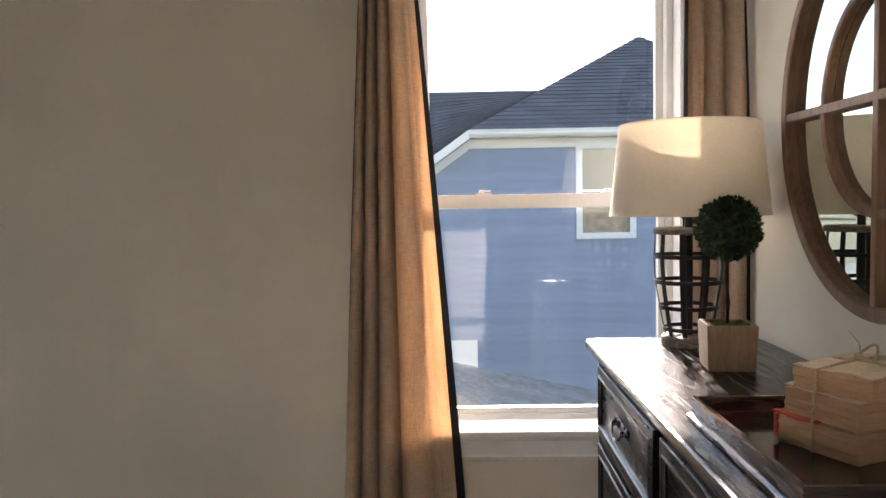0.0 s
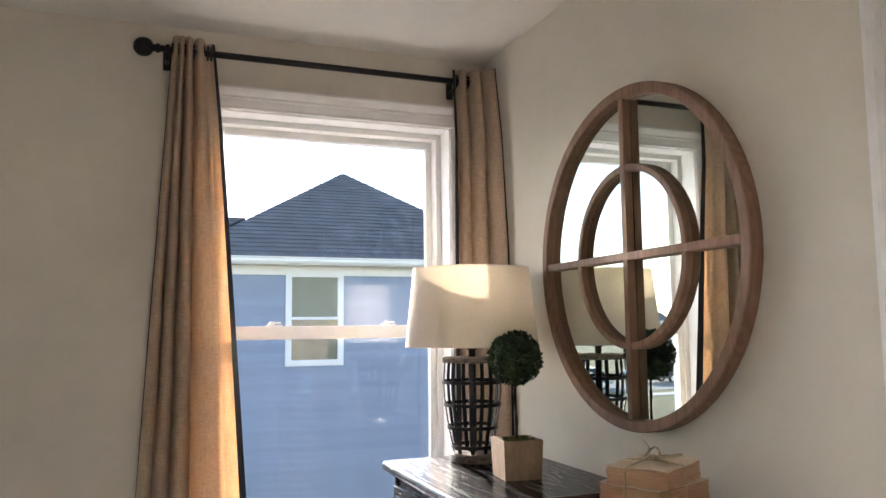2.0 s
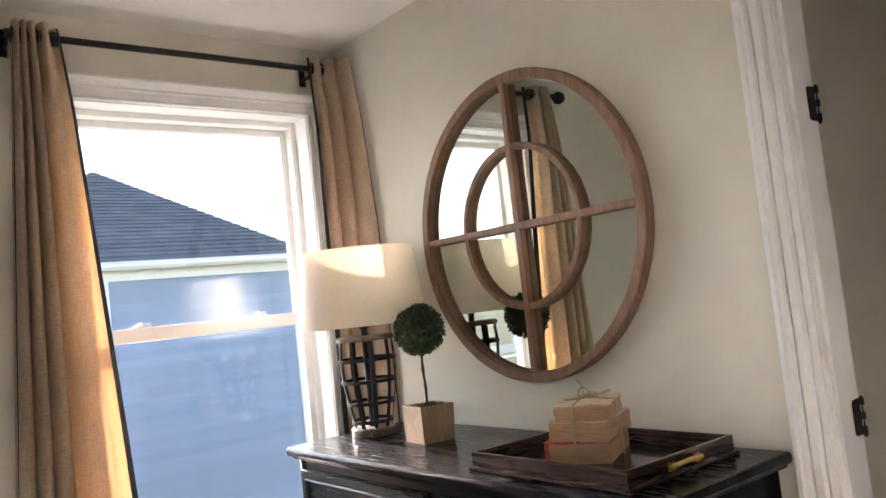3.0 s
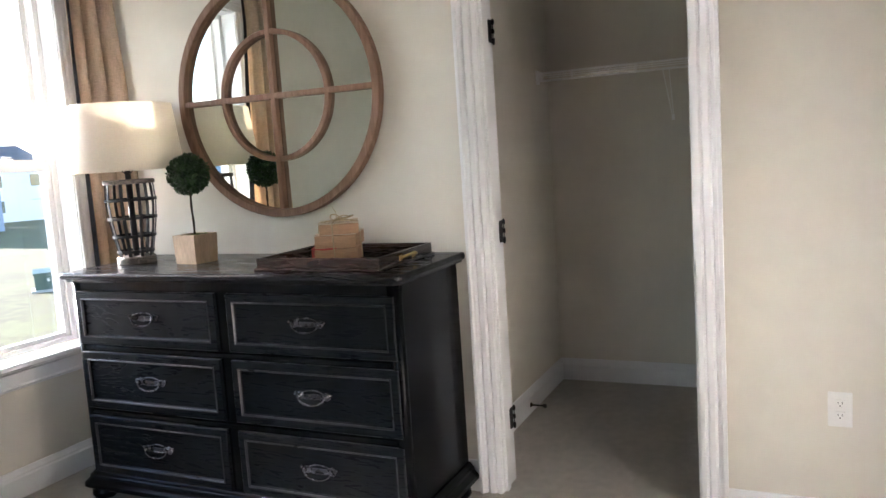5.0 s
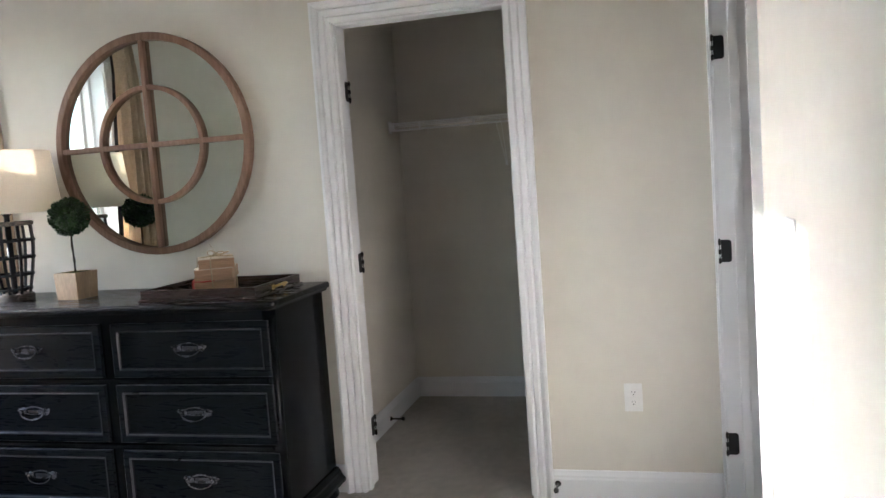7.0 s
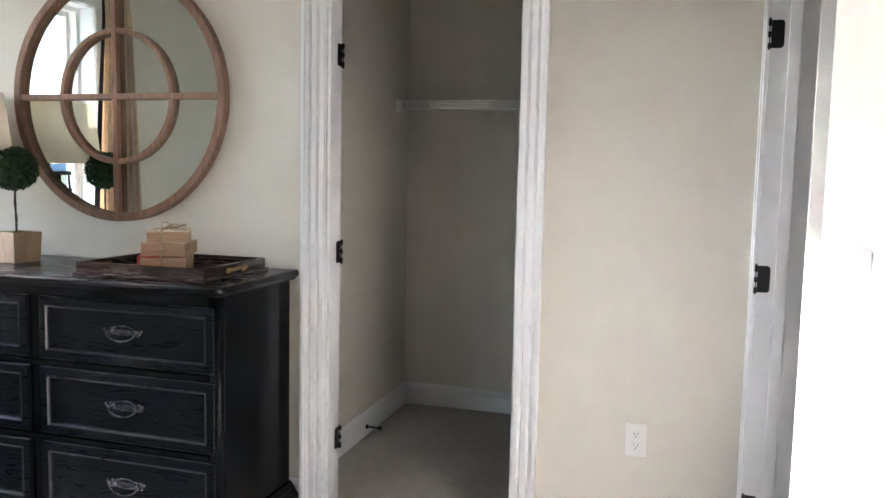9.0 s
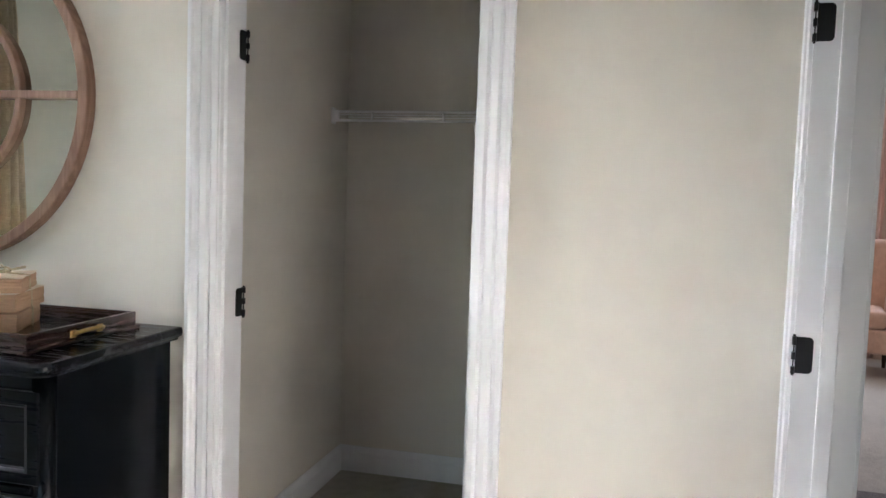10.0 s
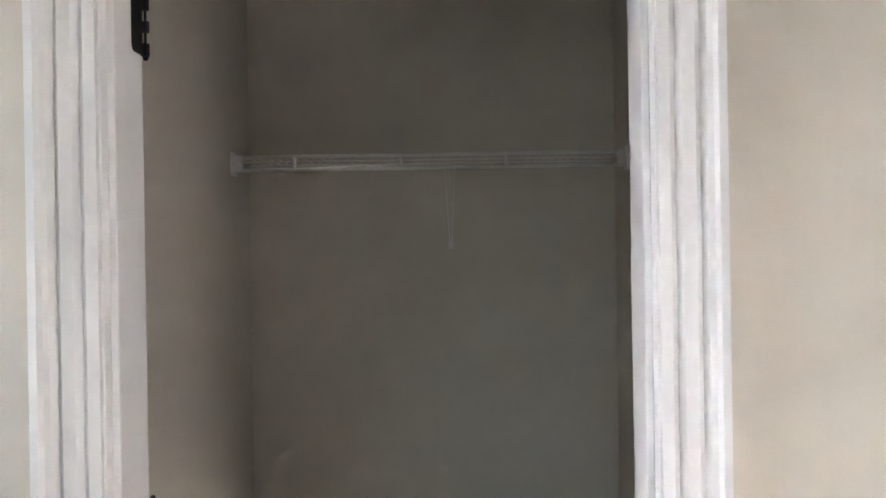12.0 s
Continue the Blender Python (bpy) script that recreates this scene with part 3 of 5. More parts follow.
for u, h in TP:
    x0, y0, y1 = DX0 - u, DY0 - u * 0.75, DY1 + u * 0.75
    c = 0.035
    ring = [(DX1 + 0.005, y0, h)]
    for k in range(7):
        a = math.pi / 2 * k / 6
        ring.append((x0 + c - c * math.sin(a), y0 + c - c * math.cos(a), h))
    for k in range(7):
        a = math.pi / 2 * k / 6
        ring.append((x0 + c - c * math.cos(a), y1 - c + c * math.sin(a), h))
    ring.append((DX1 + 0.005, y1, h))
    rings.append(ring)
sweep(bm, rings)
part("top", bm, DRESS_TOP, dresser, "black oak top with open grain and rounded corners")
bm = bmesh.new()
BM = ((0.0, 0.125), (0.006, 0.12), (0.010, 0.112), (0.016, 0.108), (0.018, 0.098), (0.024, 0.088), (0.034, 0.078), (0.034, 0.062), (0.028, 0.056), (0.0, 0.055))
rings = []
for u, h in BM:
    x0, y0, y1 = DX0 - u, DY0 - u, DY1 + u
    c = 0.03
    ring = [(DX1, y0, h)]
    for k in range(5):
        a = math.pi / 2 * k / 4
        ring.append((x0 + c - c * math.sin(a), y0 + c - c * math.cos(a), h))
    for k in range(5):
        a = math.pi / 2 * k / 4
        ring.append((x0 + c - c * math.cos(a), y1 - c + c * math.sin(a), h))
    ring.append((DX1, y1, h))
    rings.append(ring)
sweep(bm, rings)
part("base_moulding", bm, DRESS_V, dresser)
for fx in (DX0 + 0.03, DX1 - 0.07):
    for fy in (DY0 + 0.03, DY1 - 0.03):
        bm = bmesh.new()
        lathe(bm, [(0.03, 0.0), (0.044, 0.006), (0.054, 0.022), (0.052, 0.038), (0.042, 0.048), (0.046, 0.056)], fx, fy, 22)
        part("foot", bm, DRESS_V, dresser, smooth=True)
ROWS = ((0.122, 0.366), (0.400, 0.637), (0.669, 0.888))
COLS = ((1.306, 2.005), (2.058, 2.774))


def bail_handle(parent, y, z, fx):
    h = part("handle", boxed(fx - 0.003, fx, y - 0.034, y + 0.034, z - 0.004, z + 0.012, 0.0012, 1), PEWTER, parent, "dark pewter bail handle")
    for s in (-1, 1):
        b = bmesh.new()
        lathe(b, [(0.0001, fx - 0.022), (0.006, fx - 0.021), (0.009, fx - 0.016), (0.006, fx - 0.010), (0.013, fx - 0.006), (0.016, fx - 0.002), (0.016, fx)], y + s * 0.055, z + 0.006, 16, axis='x')
        part("rosette", b, PEWTER, h, smooth=True)
        b = bmesh.new()
        lathe(b, [(0.0001, fx - 0.012), (0.006, fx - 0.009), (0.007, fx - 0.003), (0.006, fx)], y + s * 0.073, z + 0.012, 12, axis='x')
        part("bead", b, PEWTER, h, smooth=True)
    b = bmesh.new()
    tube(b, [(fx - 0.018 - 0.008 * math.sin(a), y - 0.055 * math.cos(a), z + 0.004 - 0.027 * math.sin(a)) for a in [math.pi * i / 16 for i in range(17)]], 0.0032, 8)
    part("bail", b, PEWTER, h, smooth=True)
    for k, hh in ((1, 0.020), (-1, -0.012)):
        b = bmesh.new()
        tube(b, [(fx - 0.006, y - 0.05 * math.cos(a), z + 0.006 + hh * math.sin(a)) for a in [math.pi * i / 14 for i in range(15)]], 0.003, 8)
        part("scroll", b, PEWTER, h, smooth=True)


for z0, z1 in ROWS:
    for y0, y1 in COLS:
        fx = DX0 + 0.012
        # raised frame with a sunk field and a bead round it
        bm = bmesh.new()
        rings = []
        for inset, x in ((0.0, fx), (0.0, fx - 0.012), (0.003, fx - 0.015), (0.032, fx - 0.015), (0.040, fx - 0.006), (0.046, fx - 0.006)):
            rings.append([(x, y0 + inset, z0 + inset), (x, y1 - inset, z0 + inset), (x, y1 - inset, z1 - inset), (x, y0 + inset, z1 - inset)])
        sweep(bm, rings)
        d = part("drawer", bm, DRESS, dresser)
        bm = bmesh.new()
        rings = []
        for inset, x in ((0.029, fx - 0.013), (0.0295, fx - 0.018), (0.0325, fx - 0.0195), (0.0355, fx - 0.014), (0.0365, fx - 0.006)):
            rings.append([(x, y0 + inset, z0 + inset), (x, y1 - inset, z0 + inset), (x, y1 - inset, z1 - inset), (x, y0 + inset, z1 - inset)])
        sweep(bm, [r_ + [r_[0]] for r_ in rings], closed_profile=False)
        part("bead", bm, BEAD, d, "glossy bead round the sunk panel")
        bail_handle(d, (y0 + y1) / 2, (z0 + z1) / 2 + 0.002, fx - 0.007)
for z in (0.383, 0.653):
    bm = boxed(DX0 + 0.002, DX0 + 0.02, DY0 + 0.045, DY1 - 0.045, z - 0.008, z + 0.008, 0.003, 2)
    part("rail", bm, DRESS_V, dresser)

# ---- round mirror ----
MY, MZ = 2.073, 1.628
mirror = thing("round_mirror", "round wall mirror in a weathered brown wooden frame with crossed bars", "mirror")


def ring(name, r0, r1, x0, x1, wear=0.003):
    b = bmesh.new()
    prof = [(r0, x1), (r0, x0 + wear), (r0 + wear, x0), (r1 - wear, x0), (r1, x0 + wear), (r1, x1)]
    lathe(b, prof, MY, MZ, 128, axis='x', closed=True)
    return part(name, b, FRAMEWOOD, mirror)


bm = bmesh.new()
lathe(bm, [(0.484, EX - 0.012), (0.484, EX - 0.006)], MY, MZ, 96, axis='x')
part("mirror_glass", bm, MIRROR, mirror, "silvered glass")
ring("outer_ring", 0.472, 0.505, EX - 0.041, EX - 0.0015)
ring("inner_ring", 0.251, 0.272, EX - 0.037, EX - 0.0125)
for k, (ry, rz) in enumerate(((0.0115, 0.470), (0.470, 0.0115))):
    bm = bmesh.new()
    x0 = EX - 0.0405 + 0.0012 * k
    box(bm, x0, EX - 0.0125, MY - ry, MY + ry, MZ - rz, MZ + rz, 0.002, 1)
    part("cross_bar", bm, FRAMEWOOD, mirror)

# ---- table lamp ----
LX, LY = 0.930, 2.685
lamp = thing("table_lamp", "unlit table lamp with iron cage base and cream drum shade", "lamp")
bm = bmesh.new()
lathe(bm, [(0.078, DZ), (0.080, DZ + 0.004), (0.080, DZ + 0.026), (0.076, DZ + 0.031), (0.0001, DZ + 0.031)], LX, LY, 40)
part("base_disc", bm, DISC, lamp, "grey-brown wooden disc")


def cage_r(h):
    k = (h - 0.03) / 0.31
    return 0.066 + 0.036 * math.sin(min(1, k * 1.15) * math.pi / 2) - 0.006 * max(0, k - 0.75) / 0.25


for i in range(9):
    a = 2 * math.pi * i / 9 + 0.1
    bm = bmesh.new()
    hs = [0.03 + 0.31 * j / 10 for j in range(11)]
    rings = []
    for h in hs:
        r = cage_r(h)
        c, s = math.cos(a), math.sin(a)
        w, th = 0.007, 0.0017
        rings.append([(LX + c * (r + dr) - s * dt, LY + s * (r + dr) + c * dt, DZ + h) for dr, dt in ((-th, -w), (th, -w), (th, w), (-th, w))])
    sweep(bm, rings)
    part("cage_bar", bm, IRON, lamp)
for h in (0.052, 0.118, 0.195, 0.272):
    r = cage_r(h) + 0.003
    bm = bmesh.new()
    lathe(bm, [(r - 0.0015, DZ + h - 0.006), (r + 0.002, DZ + h - 0.006), (r + 0.002, DZ + h + 0.006), (r - 0.0015, DZ + h + 0.006)], LX, LY, 40, closed=True)
    part("cage_hoop", bm, IRON, lamp)
part("stem", lathe(bmesh.new(), [(0.013, DZ + 0.031), (0.013, DZ + 0.339)], LX, LY, 16), IRON, lamp, smooth=True)
bm = bmesh.new()
lathe(bm, [(0.096, DZ + 0.338), (0.104, DZ + 0.340), (0.104, DZ + 0.354), (0.098, DZ + 0.358), (0.0001, DZ + 0.358)], LX, LY, 40)
part("top_disc", bm, DISC, lamp)
bm = bmesh.new()
lathe(bm, [(0.012, DZ + 0.358), (0.012, DZ + 0.395), (0.019, DZ + 0.40), (0.019, DZ + 0.45), (0.014, DZ + 0.46)], LX, LY, 20)
part("socket", bm, IRON, lamp)
bm = bmesh.new()
lathe(bm, [(0.012, DZ + 0.46), (0.02, DZ + 0.475), (0.03, DZ + 0.515), (0.029, DZ + 0.54), (0.016, DZ + 0.56), (0.0001, DZ + 0.565)], LX, LY, 20)
part("bulb", bm, PLATE, lamp, "unlit white bulb", smooth=True)
bm = bmesh.new()
tube(bm, [(LX + 0.06 * math.sin(a), LY, DZ + 0.38 + 0.12 * (1 - math.cos(a))) for a in [math.pi * i / 20 for i in range(21)]], 0.002, 6)
tube(bm, [(LX - 0.06 * math.sin(a), LY, DZ + 0.38 + 0.12 * (1 - math.cos(a))) for a in [math.pi * i / 20 for i in range(21)]], 0.002, 6)
lathe(bm, [(0.004, DZ + 0.615), (0.010, DZ + 0.624), (0.008, DZ + 0.64), (0.0001, DZ + 0.646)], LX, LY, 12)
part("harp", bm, IRON, lamp)
SZ0, SZ1, SR0, SR1 = 1.360, 1.631, 0.234, 0.205
bm = bmesh.new()
lathe(bm, [(SR0, SZ0), (SR1, SZ1), (SR1 - 0.0015, SZ1), (SR0 - 0.0015, SZ0)], LX, LY, 96, closed=True)
part("shade", bm, SHADE, lamp, "cream fabric drum shade", smooth=False)
for r, z in ((SR0, SZ0), (SR1, SZ1)):
    bm = bmesh.new()
    tube(bm, [(LX + (r - 0.001) * math.cos(a), LY + (r - 0.001) * math.sin(a), z) for a in [2 * math.pi * i / 96 for i in range(96)]], 0.0022, 6, closed=True)
    part("shade_rim", bm, SHADE, lamp)
bm = bmesh.new()
for i in range(3):
    a = 2 * math.pi * i / 3 + 0.4
    tube(bm, [(LX, LY, SZ1 - 0.012), (LX + 0.09 * math.cos(a), LY + 0.09 * math.sin(a), SZ1 - 0.012), (LX + SR1 * math.cos(a), LY + SR1 * math.sin(a), SZ1 - 0.002)], 0.0016, 6)
part("shade_spider", bm, IRON, lamp)

# ---- topiary ----
topiary = thing("topiary", "small boxwood ball topiary in a pale wooden square planter", "potted plant", at=(0.936, 2.358, DZ), rz=-6)
bm = bmesh.new()
rings = [[(sx * r, sy * r, h) for sx, sy in ((-1, -1), (1, -1), (1, 1), (-1, 1))] for r, h in ((0.0585, 0.0), (0.0635, 0.118), (0.054, 0.118), (0.053, 0.106))]
sweep(bm, rings)
bmesh.ops.bevel(bm, geom=[e for e in bm.edges], offset=0.0015, segments=2, affect='EDGES')
part("planter", bm, POT, topiary, "pale square wooden planter")
bm = bmesh.new()
rnd = random.Random(5)
for i in range(260):
    x, y = rnd.uniform(-0.051, 0.051), rnd.uniform(-0.051, 0.051)
    bmesh.ops.create_icosphere(bm, subdivisions=1, radius=rnd.uniform(0.004, 0.008), matrix=Matrix.Translation((x, y, 0.106 + rnd.uniform(0, 0.007))))
part("moss", bm, MOSS, topiary, "dry green moss")
part("stem", tube(bmesh.new(), [(0, 0, 0.10), (0.002, 0.001, 0.17), (-0.001, 0.002, 0.23), (0, 0, 0.318)], 0.0055, 10), STEM, topiary, smooth=True)
bm = bmesh.new()
bmesh.ops.create_icosphere(bm, subdivisions=3, radius=0.068, matrix=Matrix.Translation((0, 0, 0.363)))
for v in bm.verts:
    v.co += (v.co - Vector((0, 0, 0.363))).normalized() * (noise.noise(v.co * 60) * 0.006)
part("inner_foliage", bm, LEAF, topiary, "dense dark foliage")
bm = bmesh.new()
for i in range(1500):
    d = Vector((rnd.gauss(0, 1), rnd.gauss(0, 1), rnd.gauss(0, 1))).normalized()
    r = rnd.uniform(0.068, 0.085) + 0.006 * noise.noise(d * 4)
    c = Vector((0, 0, 0.363)) + d * r
    up = (d + Vector((rnd.uniform(-1, 1), rnd.uniform(-1, 1), rnd.uniform(-1, 1))) * 0.7).normalized()
    sd = up.cross(Vector((rnd.uniform(-1, 1), rnd.uniform(-1, 1), rnd.uniform(-1, 1)))).normalized()
    ln, wd = rnd.uniform(0.010, 0.016), rnd.uniform(0.004, 0.0065)
    nn = up.cross(sd)
    q = [c - up * ln * 0.4, c + sd * wd + nn * 0.001, c + up * ln * 0.6, c - sd * wd + nn * 0.001]
    bm.faces.new([bm.verts.new(p) for p in q])
tagged(part("leaves", bm, LEAF, topiary), kind="stuff")

# ---- tray ----
TX0, TX1, TY0, TY1 = 0.704, 1.104, 1.368, 1.864
tray = thing("serving_tray", "dark mahogany serving tray with brass handles on the dresser", "tray")
part("tray_floor", boxed(TX0 + 0.006, TX1 - 0.006, TY0 + 0.006, TY1 - 0.006, DZ + 0.001, DZ + 0.012), TRAY_IN, tray, "glossy black tray floor")


def tray_wall(a, b, nx, ny):
    """One moulded side; nx, ny point outwards."""
    bm_ = bmesh.new()
    pf = ((0.010, 0.0005), (0.013, 0.004), (0.012, 0.010), (0.004, 0.013), (0.004, 0.044), (0.003, 0.048), (-0.005, 0.048), (-0.006, 0.044), (-0.006, 0.0005))
    rings_ = []
    for p, e in ((a, -1), (b, 1)):
        rings_.append([(p[0] + nx * u + (0 if nx else e * u), p[1] + ny * u + (0 if ny else e * u), DZ + h) for u, h in pf])
    sweep(bm_, rings_)
    return part("tray_side", bm_, TRAY if nx else TRAY_END, tray)


tray_wall((TX0, TY0), (TX0, TY1), -1, 0)
tray_wall((TX1, TY0), (TX1, TY1), 1, 0)
tray_wall((TX0, TY0), (TX1, TY0), 0, -1)
tray_wall((TX0, TY1), (TX1, TY1), 0, 1)
for y, s in ((TY0 - 0.004, -1), (TY1 + 0.004, 1)):
    xm = (TX0 + TX1) / 2
    bm = bmesh.new()
    tube(bm, [(xm - 0.05, y, DZ + 0.026), (xm - 0.047, y + s * 0.014, DZ + 0.030), (xm - 0.03, y + s * 0.02, DZ + 0.033), (xm + 0.03, y + s * 0.02, DZ + 0.033), (xm + 0.047, y + s * 0.014, DZ + 0.030), (xm + 0.05, y, DZ + 0.026)], 0.0055, 10)
    for k in (-1, 1):
        box(bm, xm + k * 0.05 - 0.011, xm + k * 0.05 + 0.011, min(y, y + s * 0.003), max(y, y + s * 0.003), DZ + 0.016, DZ + 0.036, 0.001, 1)
    part("tray_handle", bm, BRASS, tray, "brass bail handle")

# ---- tied stack of books ----
BX, BY, BR = 0.931, 1.658, 27.0


def old_book(z, w, l, h, rz, top_mat, cover=None, shift=(0, 0)):
    o = thing("old_book", "worn coverless old book with browned page edges" if not cover else "old book with the torn rest of a faded red cover", "book", group="tied stack of old books",
              at=(BX + shift[0], BY + shift[1], z), rz=BR + rz)
    b = bmesh.new()
    box(b, -w / 2, w / 2, -l / 2, l / 2, 0.0, h, 0.0)
    bmesh.ops.subdivide_edges(b, edges=b.edges[:], cuts=7, use_grid_fill=True)
    for v in b.verts:
        if abs(v.co.x) > w / 2 - 1e-4 or abs(v.co.y) > l / 2 - 1e-4:
            k = noise.noise(Vector((v.co.x * 9, v.co.y * 9, z * 90 + v.co.z * 260)))
            v.co.x += math.copysign(0.0055 * k, v.co.x)
            v.co.y += math.copysign(0.0055 * k, v.co.y)
    part("page_block", b, PAPER, o)
    b = bmesh.new()
    # the red cover is torn off but for a strip at the spine
    box(b, -w / 2 - 0.004 if cover else -w / 2 - 0.001, -w / 2 + 0.085 if cover else w / 2 + 0.002, l / 2 - 0.075 if cover else -l / 2 - 0.002, l / 2 + (0.012 if cover else 0.003), h + 0.0002, h + (0.0042 if cover else 0.0022))
    bmesh.ops.subdivide_edges(b, edges=b.edges[:], cuts=9, use_grid_fill=True)
    for v in b.verts:
        e = max(abs(v.co.x) / (w / 2), abs(v.co.y) / (l / 2))
        v.co.z += 0.012 * max(0, e - 0.7) * (0.5 + noise.noise(Vector((v.co.x * 22, v.co.y * 22, z * 50))))
    part("cover", b, cover or top_mat, o)
    if cover:
        part("spine", boxed(-w / 2 - 0.003, -w / 2 + 0.085, l / 2 + 0.0062, l / 2 + 0.012, 0.008, h + 0.001, 0.001, 1), cover, o, "torn red spine")
    return o


old_book(DZ + 0.0125, 0.216, 0.152, 0.048, 0.0, PAPER_TOP, REDC, (-0.002, 0.004))
old_book(DZ + 0.0125 + 0.0525, 0.204, 0.148, 0.044, -5.0, PAPER_TOP, None, (0.002, -0.002))
old_book(DZ + 0.0125 + 0.1005, 0.190, 0.138, 0.036, 4.0, PAPER_TOP, None, (0.002, -0.002))
twine = thing("jute_twine", "jute twine tied in a bow round the stack of books", "twine", at=(BX, BY, DZ + 0.0125), rz=BR)
bm = bmesh.new()
ht = 0.1395


def loop_path(half, axis):
    pts = []
    for s, h in ((1, 0.001), (1, 0.052), (0.97, 0.056), (0.96, 0.098), (0.92, 0.102), (0.90, 0.1385)):
        pts.append((s * half, h))
    pts += [(0.4 * half, ht + 0.004), (0, ht + 0.006), (-0.4 * half, ht + 0.004)]
    pts += [(-s * half, h) for s, h in ((0.90, 0.1385), (0.92, 0.102), (0.96, 0.098), (0.97, 0.056), (1, 0.052), (1, 0.001))]
    return [(0.004 * math.sin(9 * h), p, h) if axis else (p, 0.01 + 0.004 * math.sin(8 * h), h) for p, h in pts]


tube(bm, loop_path(0.0815, 1), 0.0026, 6)
tube(bm, loop_path(0.1135, 0), 0.0026, 6)
part("loop", bm, TWINE, twine, smooth=True)
for k, (dx, dy, dz) in enumerate(((0.062, 0.03, 0.024), (-0.055, -0.04, 0.026), (0.035, -0.055, 0.016))):
    bm = bmesh.new()
    pts = []
    for i in range(17):
        a = math.pi * i / 16
        pts.append((dx * math.sin(a) + 0.012 * math.cos(a) * dy * 20, dy * math.sin(a) - 0.012 * math.cos(a) * dx * 20, ht + 0.008 + dz * math.sin(a) * (0.6 + 0.4 * math.cos(a))))
    tube(bm, pts, 0.0025, 6)
    part("bow_loop", bm, TWINE, twine, smooth=True)
for e in ((-0.02, 0.012, 0.052), (0.065, -0.02, 0.004)):
    bm = bmesh.new()
    tube(bm, [(0, 0.005, ht + 0.008), (e[0] * 0.4, e[1] * 0.4, ht + 0.012 + e[2] * 0.5), (e[0] * 0.7, e[1], ht + 0.008 + e[2] * 0.8), (e[0], e[1] * 1.3, ht + 0.006 + e[2])], 0.0013, 6)
    part("loose_end", bm, TWINE, twine, smooth=True)
bm = bmesh.new()
bmesh.ops.create_icosphere(bm, subdivisions=2, radius=0.0055, matrix=Matrix.Translation((0, 0.005, ht + 0.009)))
part("knot", bm, TWINE, twine, smooth=True)


# ---- hinges, stops, plates ----
def hinge(frame_ob, m):
    """A black butt hinge: leaf on the jamb, barrel at its edge. Local x along the jamb's depth, y off the jamb, z up."""
    b = bmesh.new()
    r = 0.013
    out = [(0.0, -0.048), (0.0, 0.048)]
    out += [(-0.048 + r - r * math.sin(a), 0.048 - r + r * math.cos(a)) for a in [math.pi / 2 * k / 5 for k in range(6)]]
    out += [(-0.048 + r - r * math.cos(a), -0.048 + r - r * math.sin(a)) for a in [math.pi / 2 * k / 5 for k in range(6)]]
    sweep(b, [[(x, y, z) for x, z in out] for y in (0.0005, 0.003)])
    h = part("hinge", b, HINGE, frame_ob, "bare black hinge leaf")
    h.matrix_basis = m
    for z0, z1 in ((-0.049, -0.030), (-0.011, 0.008), (0.027, 0.049)):
        b = bmesh.new()
        lathe(b, [(0.0062, z0), (0.0062, z1)], 0.006, 0.006, 14)
        box(b, -0.002, 0.006, 0.001, 0.004, z0, z1)
        part("knuckle", b, HINGE, h)
    b = bmesh.new()
    lathe(b, [(0.0001, -0.055), (0.004, -0.053), (0.0035, -0.049), (0.0022, -0.049), (0.0022, 0.049), (0.0045, 0.049), (0.004, 0.055), (0.0001, 0.056)], 0.006, 0.006, 12)
    part("pin", b, HINGE, h)
    return h


for z in (0.266, 1.026, 1.795):
    hinge(closet_frame, pose(EX + T - 0.002, CL1, z) @ pose(0, 0, 0, 180, 0, 0) @ Matrix.Diagonal((0.74, 1, 0.9, 1)))
for z in (0.266, 1.026, 1.795):
    hinge(doorway_frame, pose(D1, SJ - 0.002, z, 0, 0, 90) @ Matrix.Diagonal((0.8, 1, 0.9, 1)))

outlet = thing("wall_outlet", "white duplex outlet plate low on the wall", "outlet", at=(EX, -0.022, 0.437))
bm = boxed(-0.005, -0.0005, -0.036, 0.036, -0.058, 0.058, 0.003, 2)
part("cover_plate", bm, PLATE, outlet)
for z in (-0.020, 0.020):
    o = part("socket_face", boxed(-0.0075, -0.004, -0.016, 0.016, z - 0.014, z + 0.014, 0.003, 2), PLATE, outlet)
    # dark blocks on the face stand for the shade inside the holes
    for y, hh in ((-0.006, 0.004), (0.006, 0.003)):
        part("slot_shade", boxed(-0.008, -0.0072, y - 0.001, y + 0.001, z - hh + 0.003, z + hh + 0.003), RUBBER_SLOT_SHADE, o)
    part("ground_hole_shade", boxed(-0.008, -0.0072, -0.002, 0.002, z - 0.009, z - 0.005), RUBBER_SLOT_SHADE, o)
switch = thing("light_switch", "white two-gang rocker light switch on the sunlit wall", "light switch", at=(-0.05, SY, 1.165))
part("cover_plate", boxed(-0.059, 0.059, 0.0005, 0.005, -0.058, 0.058, 0.003, 2), PLATE, switch)
for x in (-0.023, 0.023):
    part("rocker", boxed(x - 0.016, x + 0.016, 0.004, 0.0085, -0.033, 0.033, 0.002, 2), PLATE, switch)


